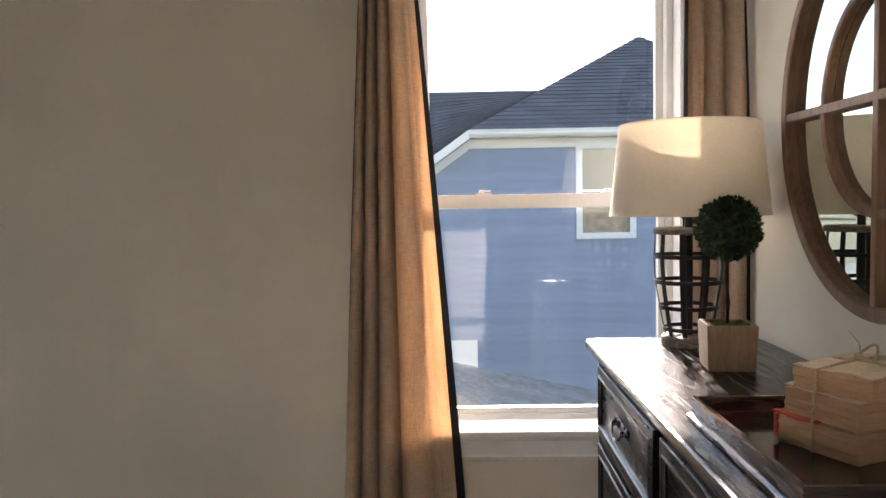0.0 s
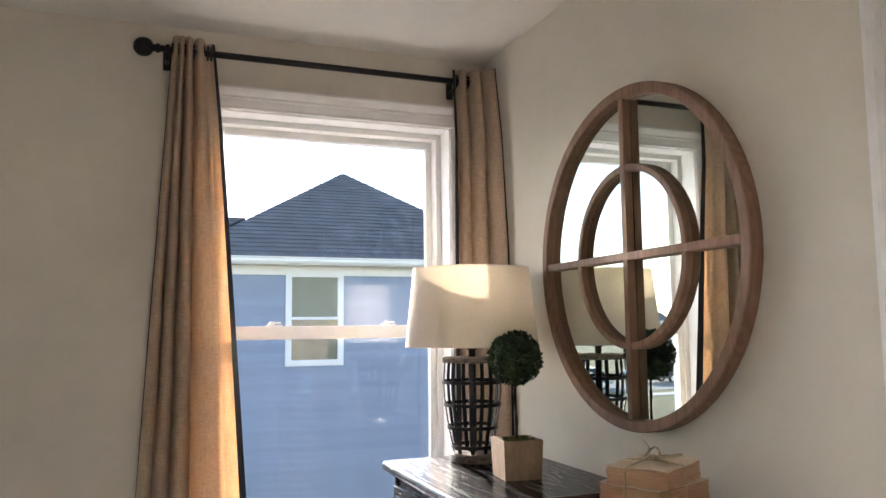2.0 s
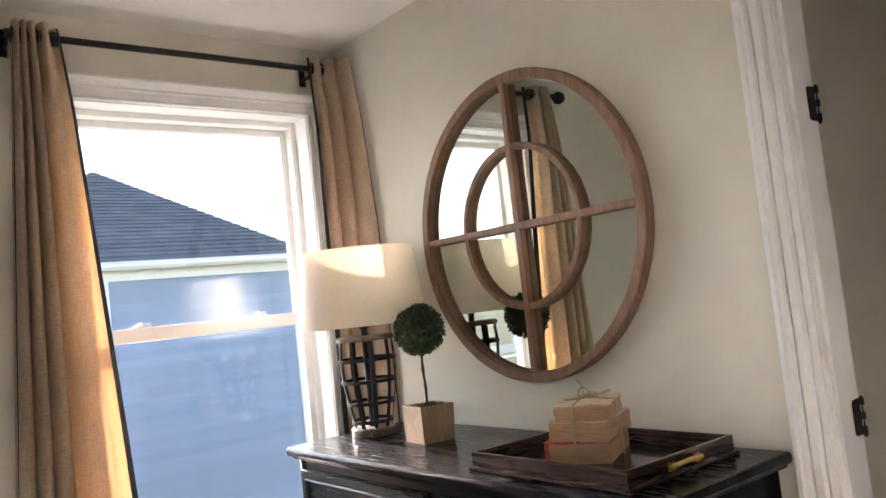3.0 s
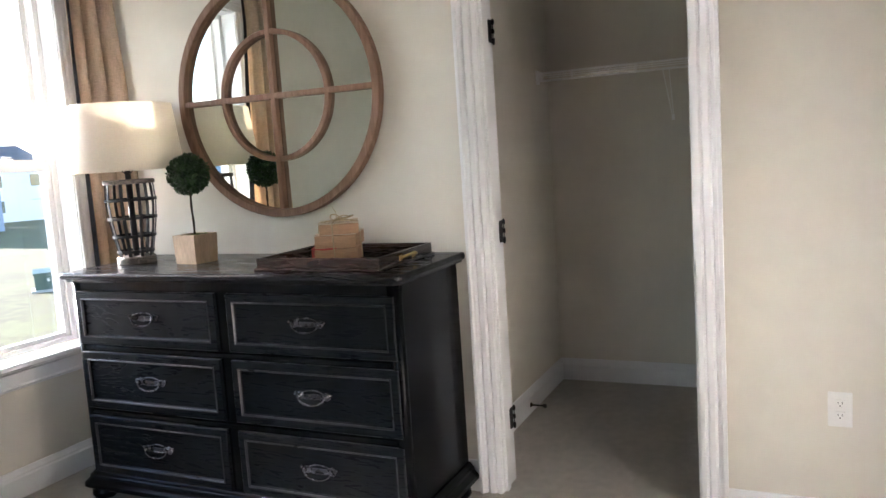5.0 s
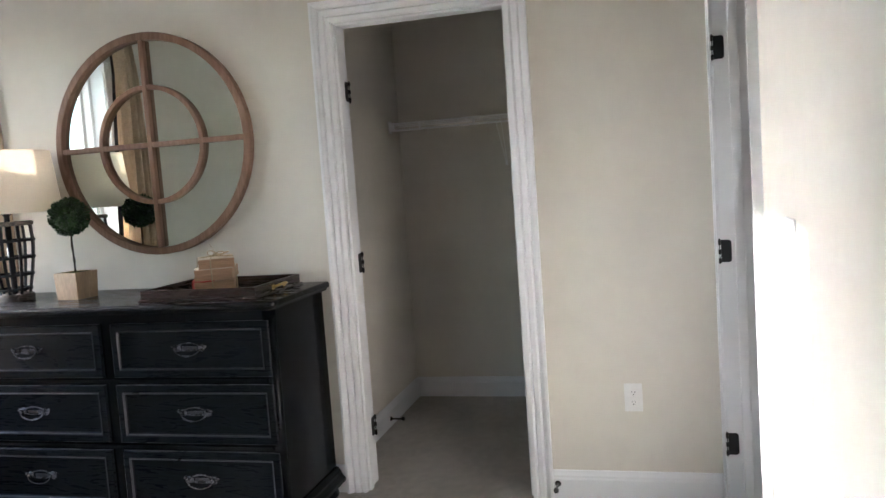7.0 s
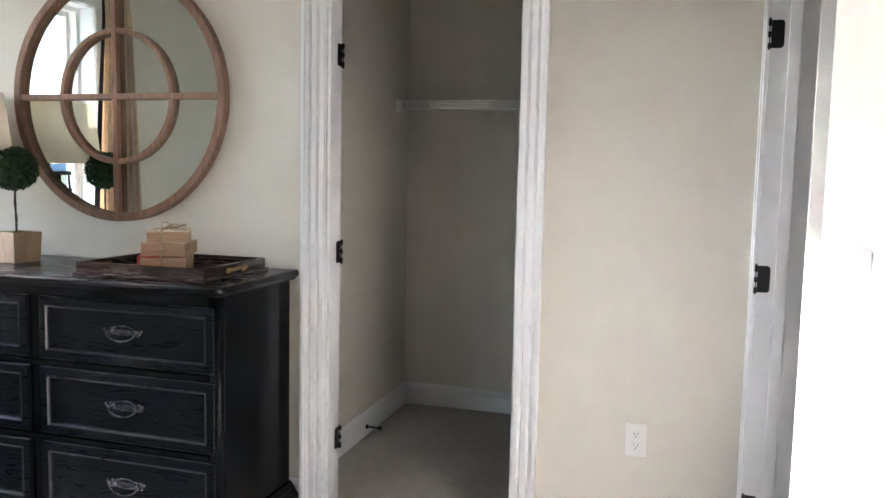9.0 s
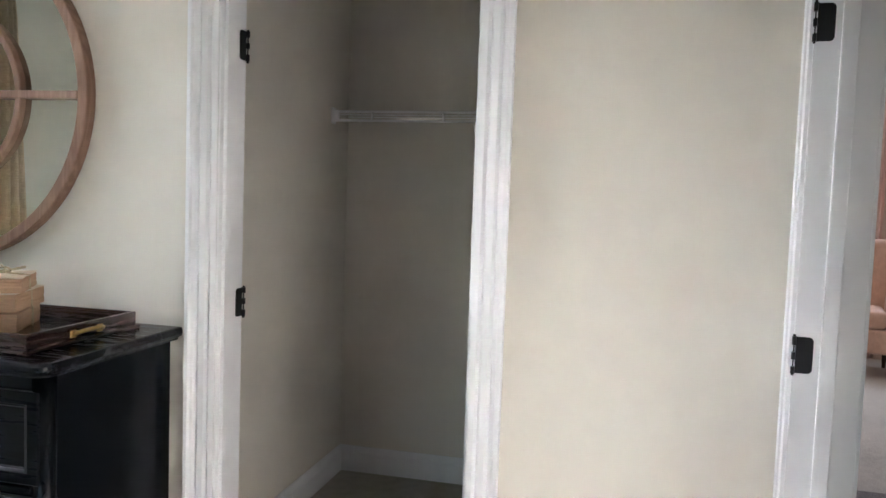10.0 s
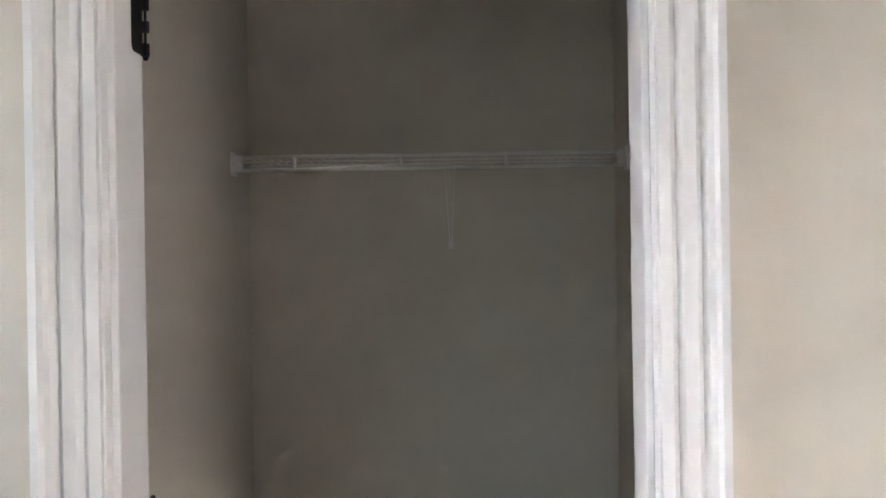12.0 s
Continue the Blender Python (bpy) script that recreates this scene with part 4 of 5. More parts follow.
def door_stop(label, m):
    s = tagged(new("door_stop"), label, "door stop")
    s.matrix_basis = m
    s.empty_display_size = 0.02
    b = bmesh.new()
    lathe(b, [(0.013, 0.0), (0.013, 0.003), (0.006, 0.008), (0.0045, 0.016), (0.0045, 0.062), (0.008, 0.066)], 0, 0, 16, axis='x')
    part("rod", b, HINGE, s)
    b = bmesh.new()
    lathe(b, [(0.008, 0.066), (0.0105, 0.067), (0.0105, 0.08), (0.008, 0.083)], 0, 0, 16, axis='x')
    part("tip", b, RUBBER_SLOT_SHADE, s, "black rubber tip")
    return s


door_stop("black door stop on the white baseboard", pose(EX - 0.014, 0.304, 0.070, 0, 0, 180))
door_stop("black door stop on the closet baseboard", pose(2.12, CY1 - 0.014, 0.045, 0, 0, -90))

# ---- closet wire shelf ----
shelf = thing("wire_shelf", "white coated wire closet shelf with end brackets", "shelf")
SX0, SX1, SZ = 2.525, CBX - 0.002, 1.735
for h in (SZ, SZ - 0.040):
    part("front_wire", tube(bmesh.new(), [(SX0, CY0 + 0.002, h), (SX0, CY1 - 0.002, h)], 0.0058, 8), WIRE, shelf, smooth=True)
for x in (SX0 + 0.10, SX1 - 0.006):
    part("long_wire", tube(bmesh.new(), [(x, CY0 + 0.002, SZ - 0.004), (x, CY1 - 0.002, SZ - 0.004)], 0.0028, 8), WIRE, shelf, smooth=True)
bm = bmesh.new()
n_w = 44
for i in range(n_w):
    y = CY0 + 0.02 + (CY1 - CY0 - 0.04) * i / (n_w - 1)
    tube(bm, [(SX0, y, SZ + 0.002), (SX1, y, SZ + 0.002)], 0.0010, 6)
tagged(part("cross_wires", bm, WIRE, shelf), kind="stuff")
for y in (1.166, 0.837, 0.516):
    part("drop_wire", tube(bmesh.new(), [(SX0, y, SZ), (SX0, y, SZ - 0.040)], 0.0060, 8), WIRE, shelf, smooth=True)
for y, s in ((CY1, -1), (CY0, 1)):
    b = bmesh.new()
    ya, yb = sorted((y + s * 0.0005, y + s * 0.012))
    box(b, SX0 - 0.008, SX0 + 0.03, ya, yb, SZ - 0.055, SZ + 0.018, 0.003, 2)
    ya, yb = sorted((y + s * 0.012, y + s * 0.038))
    box(b, SX0 - 0.006, SX0 + 0.01, ya, yb, SZ - 0.044, SZ + 0.007, 0.003, 2)
    part("end_bracket", b, WIRE, shelf)
b = bmesh.new()
for dy in (-0.016, 0.016):
    tube(b, [(SX0 + 0.004, 0.690 + dy, SZ - 0.036), (SX1 - 0.004, 0.690 + dy * 0.2, SZ - 0.27)], 0.002, 8)
box(b, CBX - 0.006, CBX - 0.0005, 0.682, 0.698, SZ - 0.29, SZ - 0.26, 0.002)
part("support_brace", b, WIRE, shelf)

# ---- floor register ----
reg = thing("floor_register", "brown metal floor register set in the carpet below the window", "floor vent", at=(0.39, 2.76, 0.0))
b = bmesh.new()
box(b, -0.15, 0.15, -0.065, -0.05, 0.0, 0.006, 0.002)
box(b, -0.15, 0.15, 0.05, 0.065, 0.0, 0.006, 0.002)
box(b, -0.15, -0.135, -0.05, 0.05, 0.0, 0.006, 0.002)
box(b, 0.135, 0.15, -0.05, 0.05, 0.0, 0.006, 0.002)
part("frame", b, REG, reg)
# thin dark sheet paints the shade of the duct under the slats
part("well_shade", boxed(-0.135, 0.135, -0.05, 0.05, 0.0003, 0.0012), RUBBER_SLOT_SHADE, reg)
for i in range(14):
    x = -0.126 + 0.0194 * i
    part("slat", boxed(x - 0.003, x + 0.003, -0.05, 0.05, 0.001, 0.005), REG, reg)

# ---- hall and far room beyond the doorway ----
HY0, HX0, HX1, RX, RY0, RY1 = -2.6, -0.6, 3.2, 7.05, -3.6, 0.9
hs = SY - 0.115
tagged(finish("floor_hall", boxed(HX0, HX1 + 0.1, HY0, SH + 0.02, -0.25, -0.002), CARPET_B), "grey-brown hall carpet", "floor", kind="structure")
bm = bmesh.new()
box(bm, D0, D1, hs, SY, -0.25, 0.0)
tagged(finish("floor_threshold", bm, CARPET), "beige carpet in the doorway", "floor", kind="structure")
tagged(finish("floor_far_room", boxed(HX1 + 0.1, RX, RY0, RY1, -0.25, -0.001), CARPET), "beige carpet of the far room", "floor", kind="structure")
tagged(finish("ceiling_hall", boxed(HX0 - 0.1, HX1, HY0 - 0.1, SH + 0.05, CZ - 0.002, CZ + 0.18), CEIL), "white hall ceiling", "ceiling", kind="structure")
tagged(finish("ceiling_far_room", boxed(HX1, RX + 0.2, RY0 - 0.1, RY1 + 0.1, CZ + 0.002, CZ + 0.2), CEIL), "white ceiling of the far room", "ceiling", kind="structure")
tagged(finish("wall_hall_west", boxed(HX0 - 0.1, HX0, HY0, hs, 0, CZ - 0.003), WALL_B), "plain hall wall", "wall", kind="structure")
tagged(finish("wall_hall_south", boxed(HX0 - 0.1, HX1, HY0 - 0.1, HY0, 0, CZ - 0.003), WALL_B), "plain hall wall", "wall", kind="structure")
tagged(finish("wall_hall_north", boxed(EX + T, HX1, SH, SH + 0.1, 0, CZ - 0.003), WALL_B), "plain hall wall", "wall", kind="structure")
bm = bmesh.new()
box(bm, HX1, HX1 + 0.1, -0.65, RY1 + 0.1, 0, CZ)
box(bm, HX1, HX1 + 0.1, RY0 - 0.1, -1.75, 0, CZ)
box(bm, HX1, HX1 + 0.1, -1.75, -0.65, 2.19, CZ)
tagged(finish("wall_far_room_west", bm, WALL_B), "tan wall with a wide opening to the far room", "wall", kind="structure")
F0, F1, FZ0, FZ1 = -1.95, 0.35, 0.75, 2.26
bm = bmesh.new()
box(bm, RX, RX + 0.15, F1, RY1 + 0.1, -0.25, CZ)
box(bm, RX, RX + 0.15, RY0 - 0.1, F0, -0.25, CZ)
box(bm, RX, RX + 0.15, F0, F1, -0.25, FZ0)
box(bm, RX, RX + 0.15, F0, F1, FZ1, CZ)
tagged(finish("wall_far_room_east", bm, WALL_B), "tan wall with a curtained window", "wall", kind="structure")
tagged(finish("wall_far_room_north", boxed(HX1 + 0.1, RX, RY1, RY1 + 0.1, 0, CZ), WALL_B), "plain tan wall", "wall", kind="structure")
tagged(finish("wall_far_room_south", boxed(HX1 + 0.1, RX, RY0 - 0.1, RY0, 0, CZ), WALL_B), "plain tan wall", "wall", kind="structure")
bm = bmesh.new()
sweep(bm, [[(RX - u, y, CZ - h) for u, h in ((0, 0), (0.07, 0), (0.07, 0.012), (0.045, 0.03), (0.025, 0.06), (0.012, 0.075), (0, 0.08))] for y in (RY0, RY1)])
tagged(finish("trim_crown_far_room", bm, TRIM), "white crown moulding", "trim", kind="structure")
w2 = thing("window_2", "white window of the far room behind pale curtains", "window", kind="structure")
bm = bmesh.new()
box(bm, RX + 0.03, RX + 0.10, F0, F0 + 0.05, FZ0, FZ1)
box(bm, RX + 0.03, RX + 0.10, F1 - 0.05, F1, FZ0, FZ1)
box(bm, RX + 0.03, RX + 0.10, F0 + 0.05, F1 - 0.05, FZ1 - 0.05, FZ1)
box(bm, RX + 0.03, RX + 0.10, F0 + 0.05, F1 - 0.05, FZ0, FZ0 + 0.05)
box(bm, RX + 0.04, RX + 0.09, F0 + 0.05, F1 - 0.05, 1.43, 1.48)
part("window_frame", bm, VINYL, w2)
for z0, z1 in ((FZ0 + 0.05, 1.43), (1.48, FZ1 - 0.05)):
    p = part("pane", boxed(RX + 0.062, RX + 0.068, F0 + 0.05, F1 - 0.05, z0, z1), GLASS, w2)
    p.visible_shadow = False
far_sky = bpy.data.lights.new("far_window_light", 'AREA')
far_sky.shape, far_sky.size, far_sky.size_y, far_sky.energy, far_sky.color = 'RECTANGLE', 1.45, 2.2, 9.0, (0.93, 0.96, 1.0)
far_lamp = new("far_window_light", far_sky)
far_lamp.matrix_world = look((RX + 0.02, (F0 + F1) / 2, (FZ0 + FZ1) / 2), (RX - 2.0, (F0 + F1) / 2, (FZ0 + FZ1) / 2))
rod2 = thing("curtain_rod", "dark curtain rod above the far window", "curtain rod")
part("rod_bar", tube(bmesh.new(), [(RX - 0.09, F0 - 0.32, 2.45), (RX - 0.09, F1 + 0.30, 2.45)], 0.013, 12), ROD, rod2, smooth=True)
for y in (F0 - 0.2, F1 + 0.2):
    part("bracket", tube(bmesh.new(), [(RX - 0.09, y, 2.45), (RX - 0.001, y, 2.43)], 0.007, 8), ROD, rod2)
for y0, y1 in ((F0 - 0.24, F0 + 0.04), (F1 - 0.04, F1 + 0.24)):
    c = thing("curtain", "pale pink curtain panel on the far window", "curtain", group="curtains of the far window")
    b = bmesh.new()
    rows = []
    for j in range(13):
        v = j / 12
        rows.append([(RX - 0.09 + 0.03 * math.sin(i * 0.75) * (0.7 + 0.3 * v), y0 + (y1 - y0) * i / 40, 2.47 - 2.45 * v) for i in range(41)])
    sweep(b, rows, closed_profile=False)
    o = part("cloth_panel", b, SHEER, c, smooth=True)
    so = o.modifiers.new("thickness", 'SOLIDIFY')
    so.thickness = 0.0015

chair = thing("armchair", "tan upholstered wing armchair in the far room beside the window", "armchair", at=(6.45, -1.84, 0.0), rz=-12)
part("seat_cushion", boxed(-0.30, 0.24, -0.27, 0.27, 0.40, 0.55, 0.05, 4), CHAIRC, chair, smooth=True)
part("seat_base", boxed(-0.31, 0.30, -0.36, 0.36, 0.20, 0.40, 0.03, 3), CHAIRC, chair, smooth=True)
b = boxed(0.20, 0.36, -0.34, 0.34, 0.40, 1.12, 0.06, 4)
for v in b.verts:
    v.co.x += 0.10 * max(0, v.co.z - 0.45)
part("backrest", b, CHAIRC, chair, smooth=True)
for s in (-1, 1):
    part("armrest", boxed(-0.29, 0.24, s * 0.33 - 0.06, s * 0.33 + 0.06, 0.38, 0.66, 0.05, 4), CHAIRC, chair, smooth=True)
    part("wing", boxed(0.08, 0.32, s * 0.34 - 0.04, s * 0.34 + 0.04, 0.62, 1.06, 0.035, 3), CHAIRC, chair, smooth=True)
    for lx in (-0.26, 0.26):
        b = bmesh.new()
        lathe(b, [(0.014, 0.0), (0.024, 0.2)], lx, s * 0.30, 12)
        part("leg", b, STEM, chair)
# ---- outside: ground ----
GZ = -2.85
bm = bmesh.new()
S = 1500
box(bm, -S, S, -S, S, GZ - 0.5, GZ)
tagged(finish("ground", bm, GRASS), "dry yellow-green lawn and fields", "ground", kind="structure")
bm = bmesh.new()
sweep(bm, [[(x, y, z) for y, z in ((44, GZ), (44, GZ + 0.02), (52, GZ + 0.02), (52, GZ))] for x in (-160, -8)])
tagged(finish("road", bm, ASPHALT), "pale grey asphalt street", "road", kind="structure")
bm = bmesh.new()
box(bm, -160, -8, 40.4, 41.8, GZ, GZ + 0.05)
tagged(finish("pavement", bm, CONCRETE), "pale concrete sidewalk along the street", "pavement", kind="structure")
bm = bmesh.new()
sweep(bm, [[(x, y, GZ + z) for x, y, z in ((-14.5, 16, 0.0), (-14.5, 16, 0.03), (-7.5, 16, 0.03), (-7.5, 16, 0.0))], [(x, y, GZ + z) for x, y, z in ((-22, 44, 0.0), (-22, 44, 0.03), (-15, 44, 0.03), (-15, 44, 0.0))]])
tagged(finish("pavement_drive", bm, CONCRETE), "pale concrete driveway", "pavement", kind="structure")
bm = bmesh.new()
for y, x0, x1, hh, sd in ((900, -1100, 900, 26, 1), (700, -900, -120, 14, 5)):
    rows = []
    for i in range(161):
        x = x0 + (x1 - x0) * i / 160
        h = hh * (0.55 + 0.5 * noise.noise(Vector((x * 0.006, sd, 0))) + 0.25 * noise.noise(Vector((x * 0.03, sd, 4))))
        rows.append([(x, y - 30, GZ - 1), (x, y, GZ + max(3, h)), (x, y + 60, GZ - 1)])
    sweep(bm, rows, closed_profile=False)
tagged(finish("backdrop_hills", bm, HILL), "hazy blue wooded hills on the horizon", "backdrop", kind="structure")

# ---- outside: neighbour's house ----
house = thing("neighbour_house", "two-storey house with blue-grey lap siding, white trim and charcoal roof", "house", at=(0, 0, GZ))
HYF, HL, HR, HE = 17.0, -2.4, 8.25, 2.94
k0 = -GZ
bm = bmesh.new()
wall_pts = [(HL, 0.0), (HR, 0.0), (HR, HE + k0), (0.42, HE + k0), (HL, 0.90 + k0)]
sweep(bm, [[(x, HYF + 0.03, z) for x, z in wall_pts], [(x, HYF + 8.5, z) for x, z in wall_pts]])
part("wall", bm, SIDING, house)
STEP = 0.165


def board(x0, x1, z0):
    b_ = bmesh.new()
    sweep(b_, [[(x, HYF + 0.03, z0), (x, HYF - 0.002, z0), (x, HYF + 0.012, z0 + STEP + 0.01), (x, HYF + 0.03, z0 + STEP + 0.01)] for x in (x0, x1)])
    return b_


proto = None
nb = int((HE + k0) / STEP)
for i in range(nb):
    z0 = i * STEP
    if z0 < 0.90 + k0 - STEP:
        if proto is None:
            proto = part("siding_board", board(HL, HR, 0.0), SIDING, house)
        else:
            o = new("siding_board", proto.data)
            o.parent = house
            o.location.z = z0
    else:
        xl = HL + (z0 + STEP - 0.90 - k0) / (HE - 0.90) * (0.42 - HL)
        part("siding_board", board(min(xl, HR - 1), HR, z0), SIDING, house)
# roof: main hip, rising from the eaves
ez = HE + k0
P = Vector((5.18, 22.0, 5.93 + k0))


def shingle_slope(name, a, b_, c, d, mat_, parent, courses, th=0.035):
    """A slope from the eave edge a-b to the upper edge d-c, in stepped courses."""
    a, b_, c, d = (Vector(p) for p in (a, b_, c, d))
    nrm = (b_ - a).cross(d - a)
    nrm.normalize()
    if nrm.z < 0:
        nrm = -nrm
    bb = bmesh.new()
    for i in range(courses):
        t0, t1 = i / courses, (i + 1) / courses
        p0, p1, p2, p3 = a.lerp(d, t0), b_.lerp(c, t0), b_.lerp(c, t1), a.lerp(d, t1)
        vs = [bb.verts.new(p) for p in (p0 + nrm * th, p1 + nrm * th, p2 + nrm * th * 0.3, p3 + nrm * th * 0.3, p0, p1)]
        if (vs[2].co - vs[3].co).length > 1e-4:
            bb.faces.new(vs[:4])
        else:
            bb.faces.new(vs[:3])
        bb.faces.new((vs[4], vs[5], vs[1], vs[0]))
    return part(name, bb, mat_, parent)


ex0, ex1, ey0, ey1 = 0.42, 8.60, 16.62, 27.4
roof = shingle_slope("roof", (ex0, ey0, ez + 0.02), (ex1, ey0, ez + 0.02), P, P - Vector((0.02, 0, 0)), SHINGLE, house, 26)
shingle_slope("roof_slope", (ex1, ey0, ez + 0.02), (ex1, ey1, ez + 0.02), P + Vector((0, 0.02, 0)), P, SHINGLE, house, 26)
shingle_slope("roof_slope", (ex1, ey1, ez + 0.02), (ex0, ey1, ez + 0.02), P, P + Vector((0.02, 0, 0)), SHINGLE, house, 20)
shingle_slope("roof_slope", (HL - 0.35, ey0, 0.68 + k0), (ex0, ey0, ez + 0.02), (2.25, 20.5, 4.31 + k0), (-3.2, 20.5, 4.31 + k0), SHINGLE, house, 20)
shingle_slope("roof_slope", (2.25, 24.4, 1.6 + k0), (-3.2, 24.4, 1.6 + k0), (-3.2, 20.5, 4.31 + k0), (2.25, 20.5, 4.31 + k0), SHINGLE, house, 12)
# eaves: gutter, fascia and soffit
bm = bmesh.new()
sweep(bm, [[(x, ey0 - u, ez + h) for u, h in ((0.0, -0.12), (0.07, -0.12), (0.10, -0.07), (0.10, -0.02), (0.12, 0.0), (0.12, 0.02), (0.0, 0.02))] for x in (ex0, ex1)])
part("gutter", bm, HTRIM, house)
part("fascia", boxed(ex0, ex1 - 0.02, ey0 + 0.001, HYF + 0.02, ez - 0.14, ez - 0.11), HTRIM, house)
part("frieze", boxed(ex0, HR, HYF - 0.04, HYF + 0.02, ez - 0.34, ez - 0.14), HTRIM, house)
bm = bmesh.new()
dirv = Vector((ex0 - (HL - 0.35), 0, ez - 0.68 - k0)).normalized()
nv_ = Vector((-dirv.z, 0, dirv.x))
for y0_, y1_, w_ in ((ey0 - 0.05, ey0, 0.16), (ey0, HYF, 0.04)):
    a_, b2 = Vector((HL - 0.35, 0, 0.68 + k0 + 0.03)), Vector((ex0, 0, ez + 0.03))
    sweep(bm, [[(p - nv_ * w_ + Vector((0, y, 0))) if lo else (p + Vector((0, y, 0))) for lo, y in ((1, y0_), (1, y1_), (0, y1_), (0, y0_))] for p in (a_, b2)])
part("rake_board", bm, HTRIM, house)
bm = bmesh.new()
a_, b2 = Vector((HL, 0, 0.90 + k0 - 0.16)), Vector((ex0, 0, ez - 0.16))
sweep(bm, [[(p + Vector((0, y, z))) for z, y in ((-0.2, HYF - 0.04), (-0.2, HYF + 0.02), (0, HYF + 0.02), (0, HYF - 0.04))] for p in (a_, b2)])
part("rake_frieze", bm, HTRIM, house)
for x in (HR, HL):
    part("corner_board", boxed(x - 0.13 if x > 0 else x - 0.02, x + 0.02 if x > 0 else x + 0.13, HYF - 0.02, HYF + 0.1, 0.0, (ez - 0.14) if x > 0 else (0.7 + k0)), HTRIM, house)
bm = bmesh.new()
tube(bm, [(HR + 0.06, ey0 + 0.02, ez - 0.1), (HR + 0.05, HYF - 0.08, ez - 0.45), (HR + 0.05, HYF - 0.08, 0.3), (HR + 0.05, HYF - 0.3, 0.12)], 0.045, 8)
part("downspout", bm, HTRIM, house)


def house_window(x0, x1, z0, z1, upper=BLIND, lower_=HPANE):
    w = part("window", boxed(x0 + 0.08, x1 - 0.08, HYF - 0.012, HYF + 0.03, z0 + 0.08, z1 - 0.08), HTRIM, house)
    b_ = bmesh.new()
    t = 0.13
    box(b_, x0, x0 + t, HYF - 0.05, HYF + 0.02, z0, z1)
    box(b_, x1 - t, x1, HYF - 0.05, HYF + 0.02, z0, z1)
    box(b_, x0 + t, x1 - t, HYF - 0.05, HYF + 0.02, z1 - t, z1)
    box(b_, x0 + t, x1 - t, HYF - 0.05, HYF + 0.02, z0, z0 + t)
    part("frame", b_, HTRIM, w)
    zm = (z0 + z1) / 2
    part("pane", boxed(x0 + t, x1 - t, HYF - 0.02, HYF - 0.013, zm + 0.03, z1 - t), upper, w, "pale pane")
    part("pane", boxed(x0 + t, x1 - t, HYF - 0.02, HYF - 0.013, z0 + t, zm - 0.03), lower_, w)
    part("meeting_rail", boxed(x0 + t, x1 - t, HYF - 0.035, HYF - 0.013, zm - 0.03, zm + 0.03), HTRIM, w)


house_window(2.70, 3.97, 0.64 + k0, 2.69 + k0)
house_window(-0.54, 0.55, -3.0 + k0 + 0.6, -1.52 + k0, HTRIM, HTRIM)
# side porch of the neighbour
part("porch_deck", boxed(HR + 0.02, HR + 0.72, HYF + 0.2, HYF + 3.0, 0.0, 0.3), CONCRETE, house)
part("porch_post", boxed(HR + 0.50, HR + 0.62, HYF + 0.3, HYF + 0.44, 0.3, 3.20), HTRIM, house)
part("porch_beam", boxed(HR + 0.02, HR + 0.68, HYF + 0.26, HYF + 0.46, 3.20, 3.36), HTRIM, house)
shingle_slope("porch_roof", (HR + 0.90, HYF + 0.1, 3.38), (HR + 0.90, HYF + 3.2, 3.38), (HR + 0.02, HYF + 3.2, 3.90), (HR + 0.02, HYF + 0.1, 3.90), SHINGLE, house, 8)

# ---- outside: low roof in front ----
low = thing("porch_roof_below", "low hipped porch roof with grey-tan shingles below the window", "roof")
apex, cor = Vector((-0.82, 7.75, 0.06)), Vector((1.9, 5.75, -0.94))
shingle_slope("front_slope", (-5.5, 5.75, -0.94), cor, apex, (-5.5, 7.75, 0.06), SHINGLE_B, low, 16)
shingle_slope("side_slope", cor, (1.9, 9.8, -0.94), (-0.82, 7.78, 0.06), apex, SHINGLE_B, low, 16)
shingle_slope("back_slope", (1.9, 9.8, -0.94), (-5.5, 9.8, -0.94), (-5.5, 7.76, 0.06), (-0.82, 7.76, 0.06), SHINGLE_B, low, 12)
part("hip_cap", tube(bmesh.new(), [cor + Vector((0, 0, 0.03)), apex + Vector((0, 0, 0.04))], 0.07, 6, flat=1.6), SHINGLE_B, low)
part("eave_board", boxed(-5.5, 1.85, 5.85, 9.7, -1.09, -0.96), HTRIM, low)
for px in (1.6, -5.2):
    for py in (6.1, 9.4):
        part("post", boxed(px - 0.08, px + 0.08, py - 0.08, py + 0.08, GZ, -1.09), HTRIM, low)


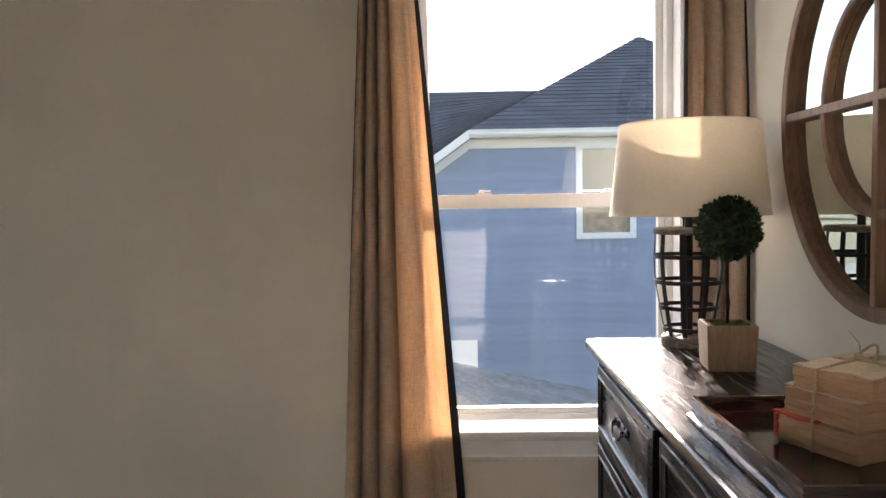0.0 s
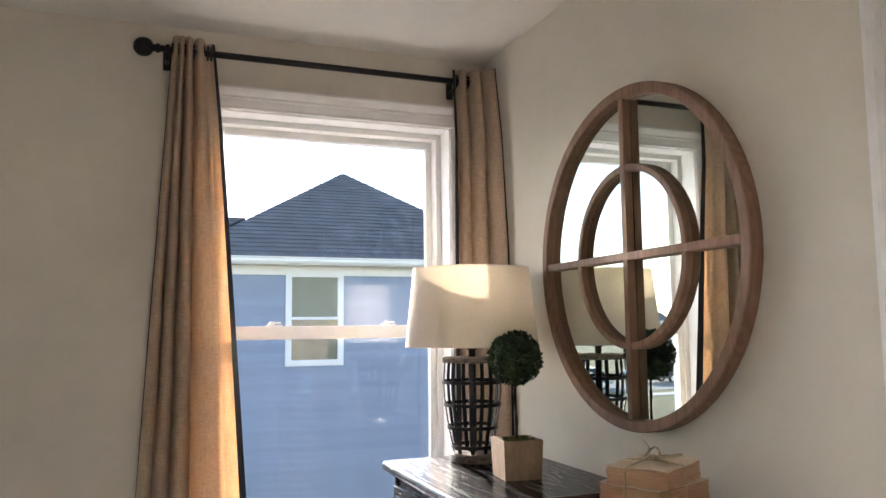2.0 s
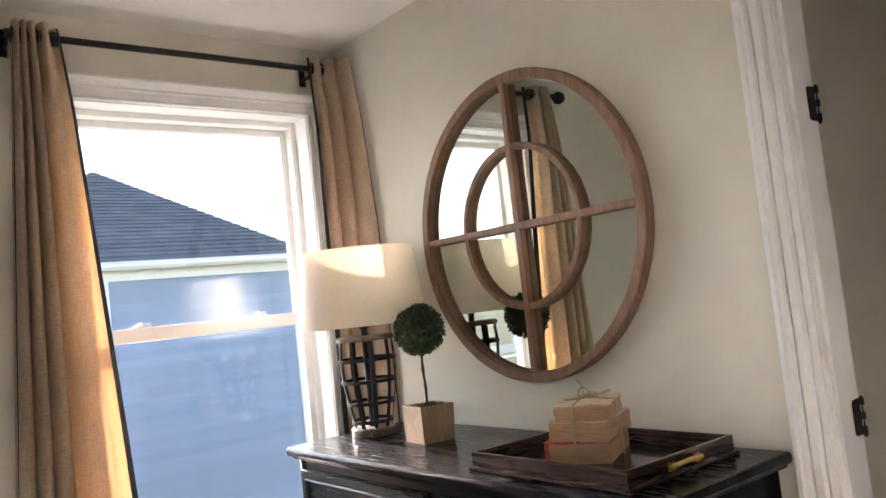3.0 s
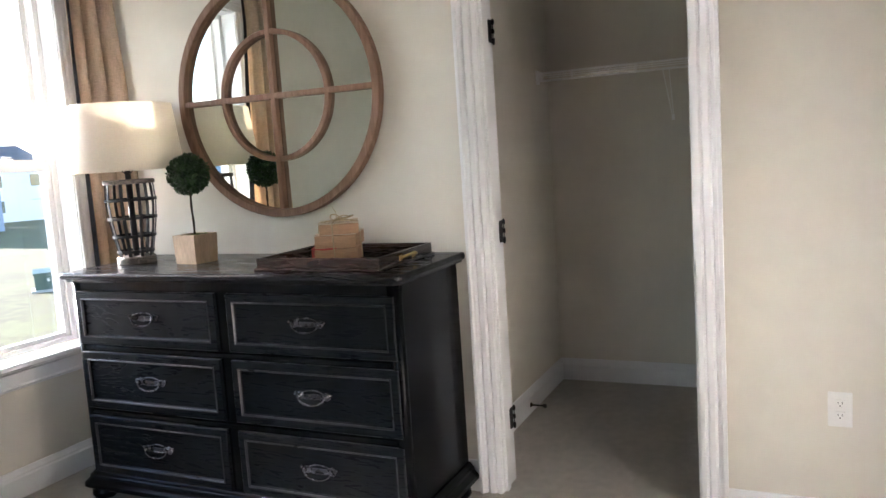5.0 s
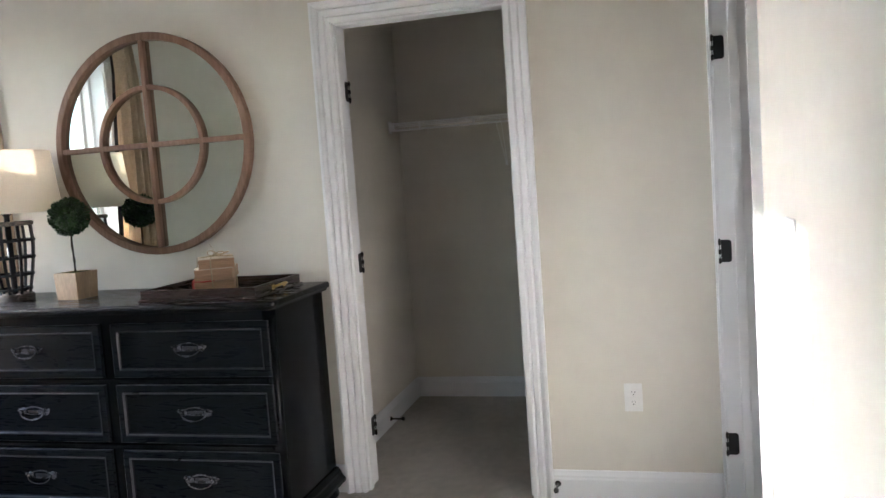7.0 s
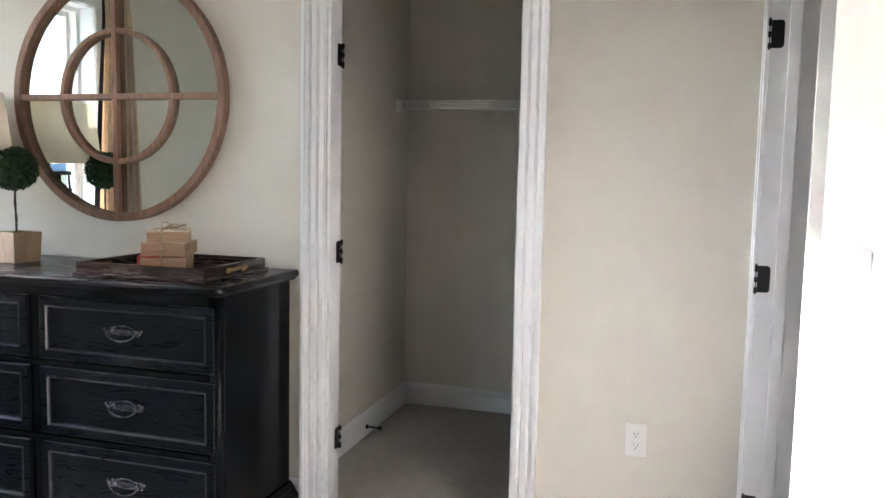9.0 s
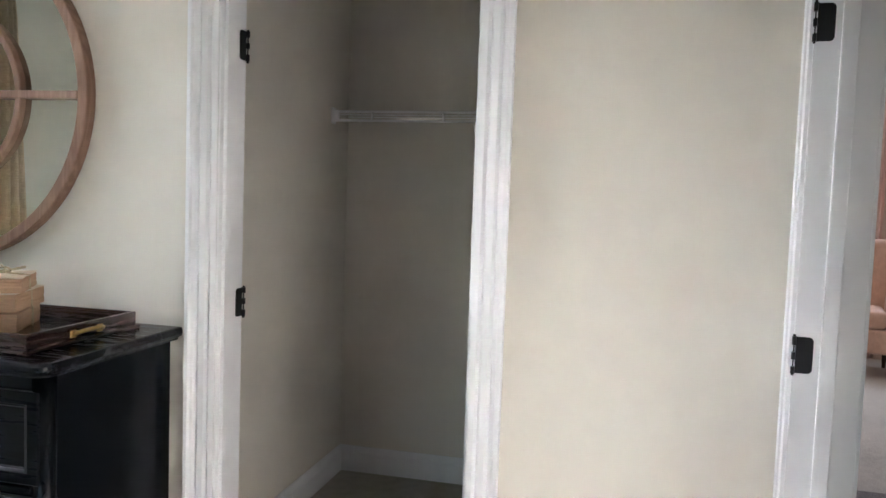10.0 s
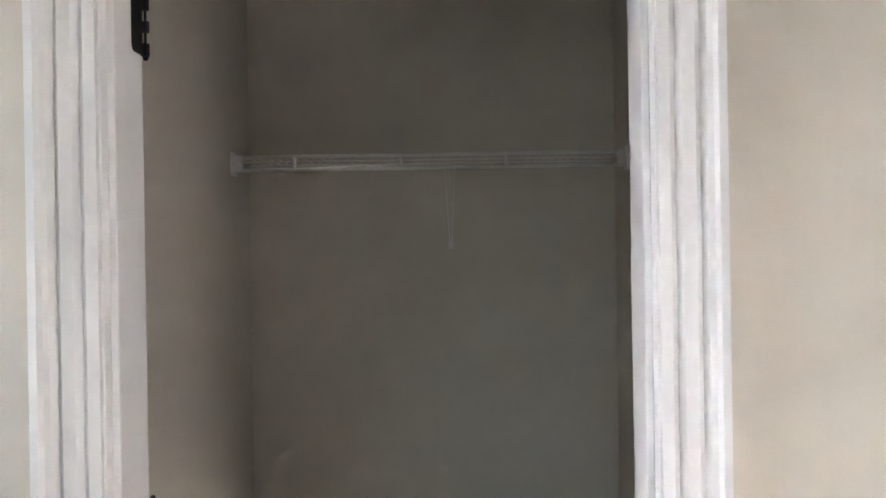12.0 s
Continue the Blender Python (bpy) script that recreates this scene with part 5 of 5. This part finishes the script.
# ---- outside: far houses, shrubs, cars ----
def far_house(x, y, w, d, h, rise, rz, wall_mat, label):
    o = thing("far_house", label, "house", group="far houses", at=(x, y, GZ), rz=rz)
    part("wall", boxed(-w / 2, w / 2, -d / 2, d / 2, 0, h), wall_mat, o)
    b_ = bmesh.new()
    e = 0.5
    vs = [b_.verts.new(p) for p in ((-w / 2 - e, -d / 2 - e, h), (w / 2 + e, -d / 2 - e, h), (w / 2 + e, d / 2 + e, h), (-w / 2 - e, d / 2 + e, h), (-w / 4, 0, h + rise), (w / 4, 0, h + rise))]
    for q in ((0, 1, 5, 4), (1, 2, 5), (2, 3, 4, 5), (3, 0, 4), (0, 3, 2, 1)):
        b_.faces.new([vs[i] for i in q])
    part("roof", b_, SHINGLE, o)
    for i in range(3):
        for z in (0.9, 3.7):
            if z + 1.4 < h:
                wx = -w / 2 + w * (i + 0.5) / 3
                f_ = part("window", boxed(wx - 0.75, wx + 0.75, -d / 2 - 0.06, -d / 2 + 0.02, z, z + 1.6), HTRIM, o)
                part("pane", boxed(wx - 0.6, wx + 0.6, -d / 2 - 0.08, -d / 2 - 0.062, z + 0.15, z + 1.45), HPANE, f_)
    part("garage_door", boxed(w / 2 - 4.2, w / 2 - 0.6, -d / 2 - 0.09, -d / 2 + 0.02, 0.0, 2.3), HTRIM, o)
    return o


far_house(42.0, 72, 12, 9, 8.1, 2.5, -25, SIDING, "far grey house with white trim across the lawn")
far_house(58, 84, 12, 9, 5.6, 3.0, -30, HTRIM, "far pale house with a grey roof")
far_house(-30, 170, 14, 10, 5.6, 3.4, 10, HTRIM, "far pale house with a grey roof")
far_house(-75, 190, 14, 10, 5.6, 3.4, 14, SIDING, "far grey house with white trim")
far_house(-125, 180, 14, 10, 5.6, 3.4, 20, HTRIM, "far pale house with a grey roof")


def shrub(x, y, r, seed):
    o = thing("shrub", "rounded green shrub on the lawn", "shrub", group="shrubs", at=(x, y, GZ))
    rn = random.Random(seed)
    part("stem", tube(bmesh.new(), [(0, 0, 0), (0.02, 0.01, r * 0.5), (0, 0, r)], 0.05, 6), STEM, o)
    b_ = bmesh.new()
    for i in range(260):
        dd = Vector((rn.gauss(0, 1), rn.gauss(0, 1), rn.gauss(0, 1))).normalized() * rn.uniform(0.5, 1.0) * r
        dd.z = abs(dd.z + r * 0.6)
        s_ = rn.uniform(0.1, 0.2) * r
        n_ = Vector((rn.gauss(0, 1), rn.gauss(0, 1), rn.gauss(0, 1))).normalized()
        t_ = n_.orthogonal().normalized()
        q_ = n_.cross(t_)
        b_.faces.new([b_.verts.new(dd + p) for p in (t_ * s_, q_ * s_ * 0.6, -t_ * s_, -q_ * s_ * 0.6)])
    tagged(part("crown", b_, BUSH, o), kind="stuff")


shrub(31.5, 55, 1.3, 1)
shrub(34, 57, 0.9, 2)
shrub(-36, 66, 1.4, 3)
box_ = thing("utility_box", "green metal utility box on a concrete pad on the lawn", "utility box", at=(19.1, 26.6, GZ), rz=-38)
part("pad", boxed(-0.62, 0.62, -0.55, 0.55, -0.05, 0.09, 0.02, 1), CONCRETE, box_)
part("cabinet", boxed(-0.48, 0.48, -0.40, 0.40, 0.09, 0.70, 0.03, 2), UTIL, box_)
b = bmesh.new()
sweep(b, [[(x, -0.44, 0.66), (x, -0.44, 0.74), (x, 0.42, 0.84), (x, 0.42, 0.66)] for x in (-0.51, 0.51)])
part("lid", b, UTIL, box_)
part("latch", boxed(-0.04, 0.04, -0.43, -0.40, 0.40, 0.52, 0.008, 1), PLATE, box_)
umb = thing("garden_umbrella", "closed red garden umbrella beside the far house", "umbrella", at=(37.1, 62.5, GZ))
part("pole", tube(bmesh.new(), [(0, 0, 0), (0, 0, 4.15)], 0.04, 8), STEM, umb)
b = bmesh.new()
lathe(b, [(0.26, 3.05), (0.24, 3.4), (0.15, 3.85), (0.04, 4.15)], 0, 0, 12)
part("folded_canopy", b, REDF, umb)


def car(x, y, rz, paint, label):
    o = thing("car", label, "car", group="cars on the street", at=(x, y, GZ), rz=rz)
    b_ = bmesh.new()
    side = ((-2.2, 0.35), (2.2, 0.35), (2.25, 0.75), (1.9, 0.92), (1.0, 1.0), (0.5, 1.42), (-1.2, 1.48), (-1.9, 1.05), (-2.25, 0.95))
    sweep(b_, [[(px, py * (1 if pz < 1.02 else 0.86), pz) for px, pz in side] for py in (-0.88, -0.8, 0.8, 0.88)])
    part("body", b_, paint, o)
    b_ = bmesh.new()
    glz = ((1.0, 1.02), (0.52, 1.38), (-1.15, 1.43), (-1.75, 1.06))
    sweep(b_, [[(px, py, pz) for px, pz in glz] for py in (-0.80, 0.80)])
    part("windows", b_, CARGLASS, o)
    for wx in (-1.4, 1.4):
        for wy in (-0.8, 0.8):
            b_ = bmesh.new()
            tube(b_, [(wx, wy - 0.1, 0.33), (wx, wy + 0.1, 0.33)], 0.33, 18)
            wh = part("wheel", b_, TYRE, o)
            b_ = bmesh.new()
            tube(b_, [(wx, wy - 0.104, 0.33), (wx, wy + 0.104, 0.33)], 0.2, 14)
            part("rim", b_, PLATE, wh)


car(-25.5, 47.2, 8, CARP[0], "silver car parked on the street")
car(-33.5, 50.0, 4, CARP[1], "dark car parked on the street")
car(-44, 47.0, 0, CARP[2], "white car parked on the street")
car(-21.5, 57.0, 80, CARP[2], "white car parked beyond the street")
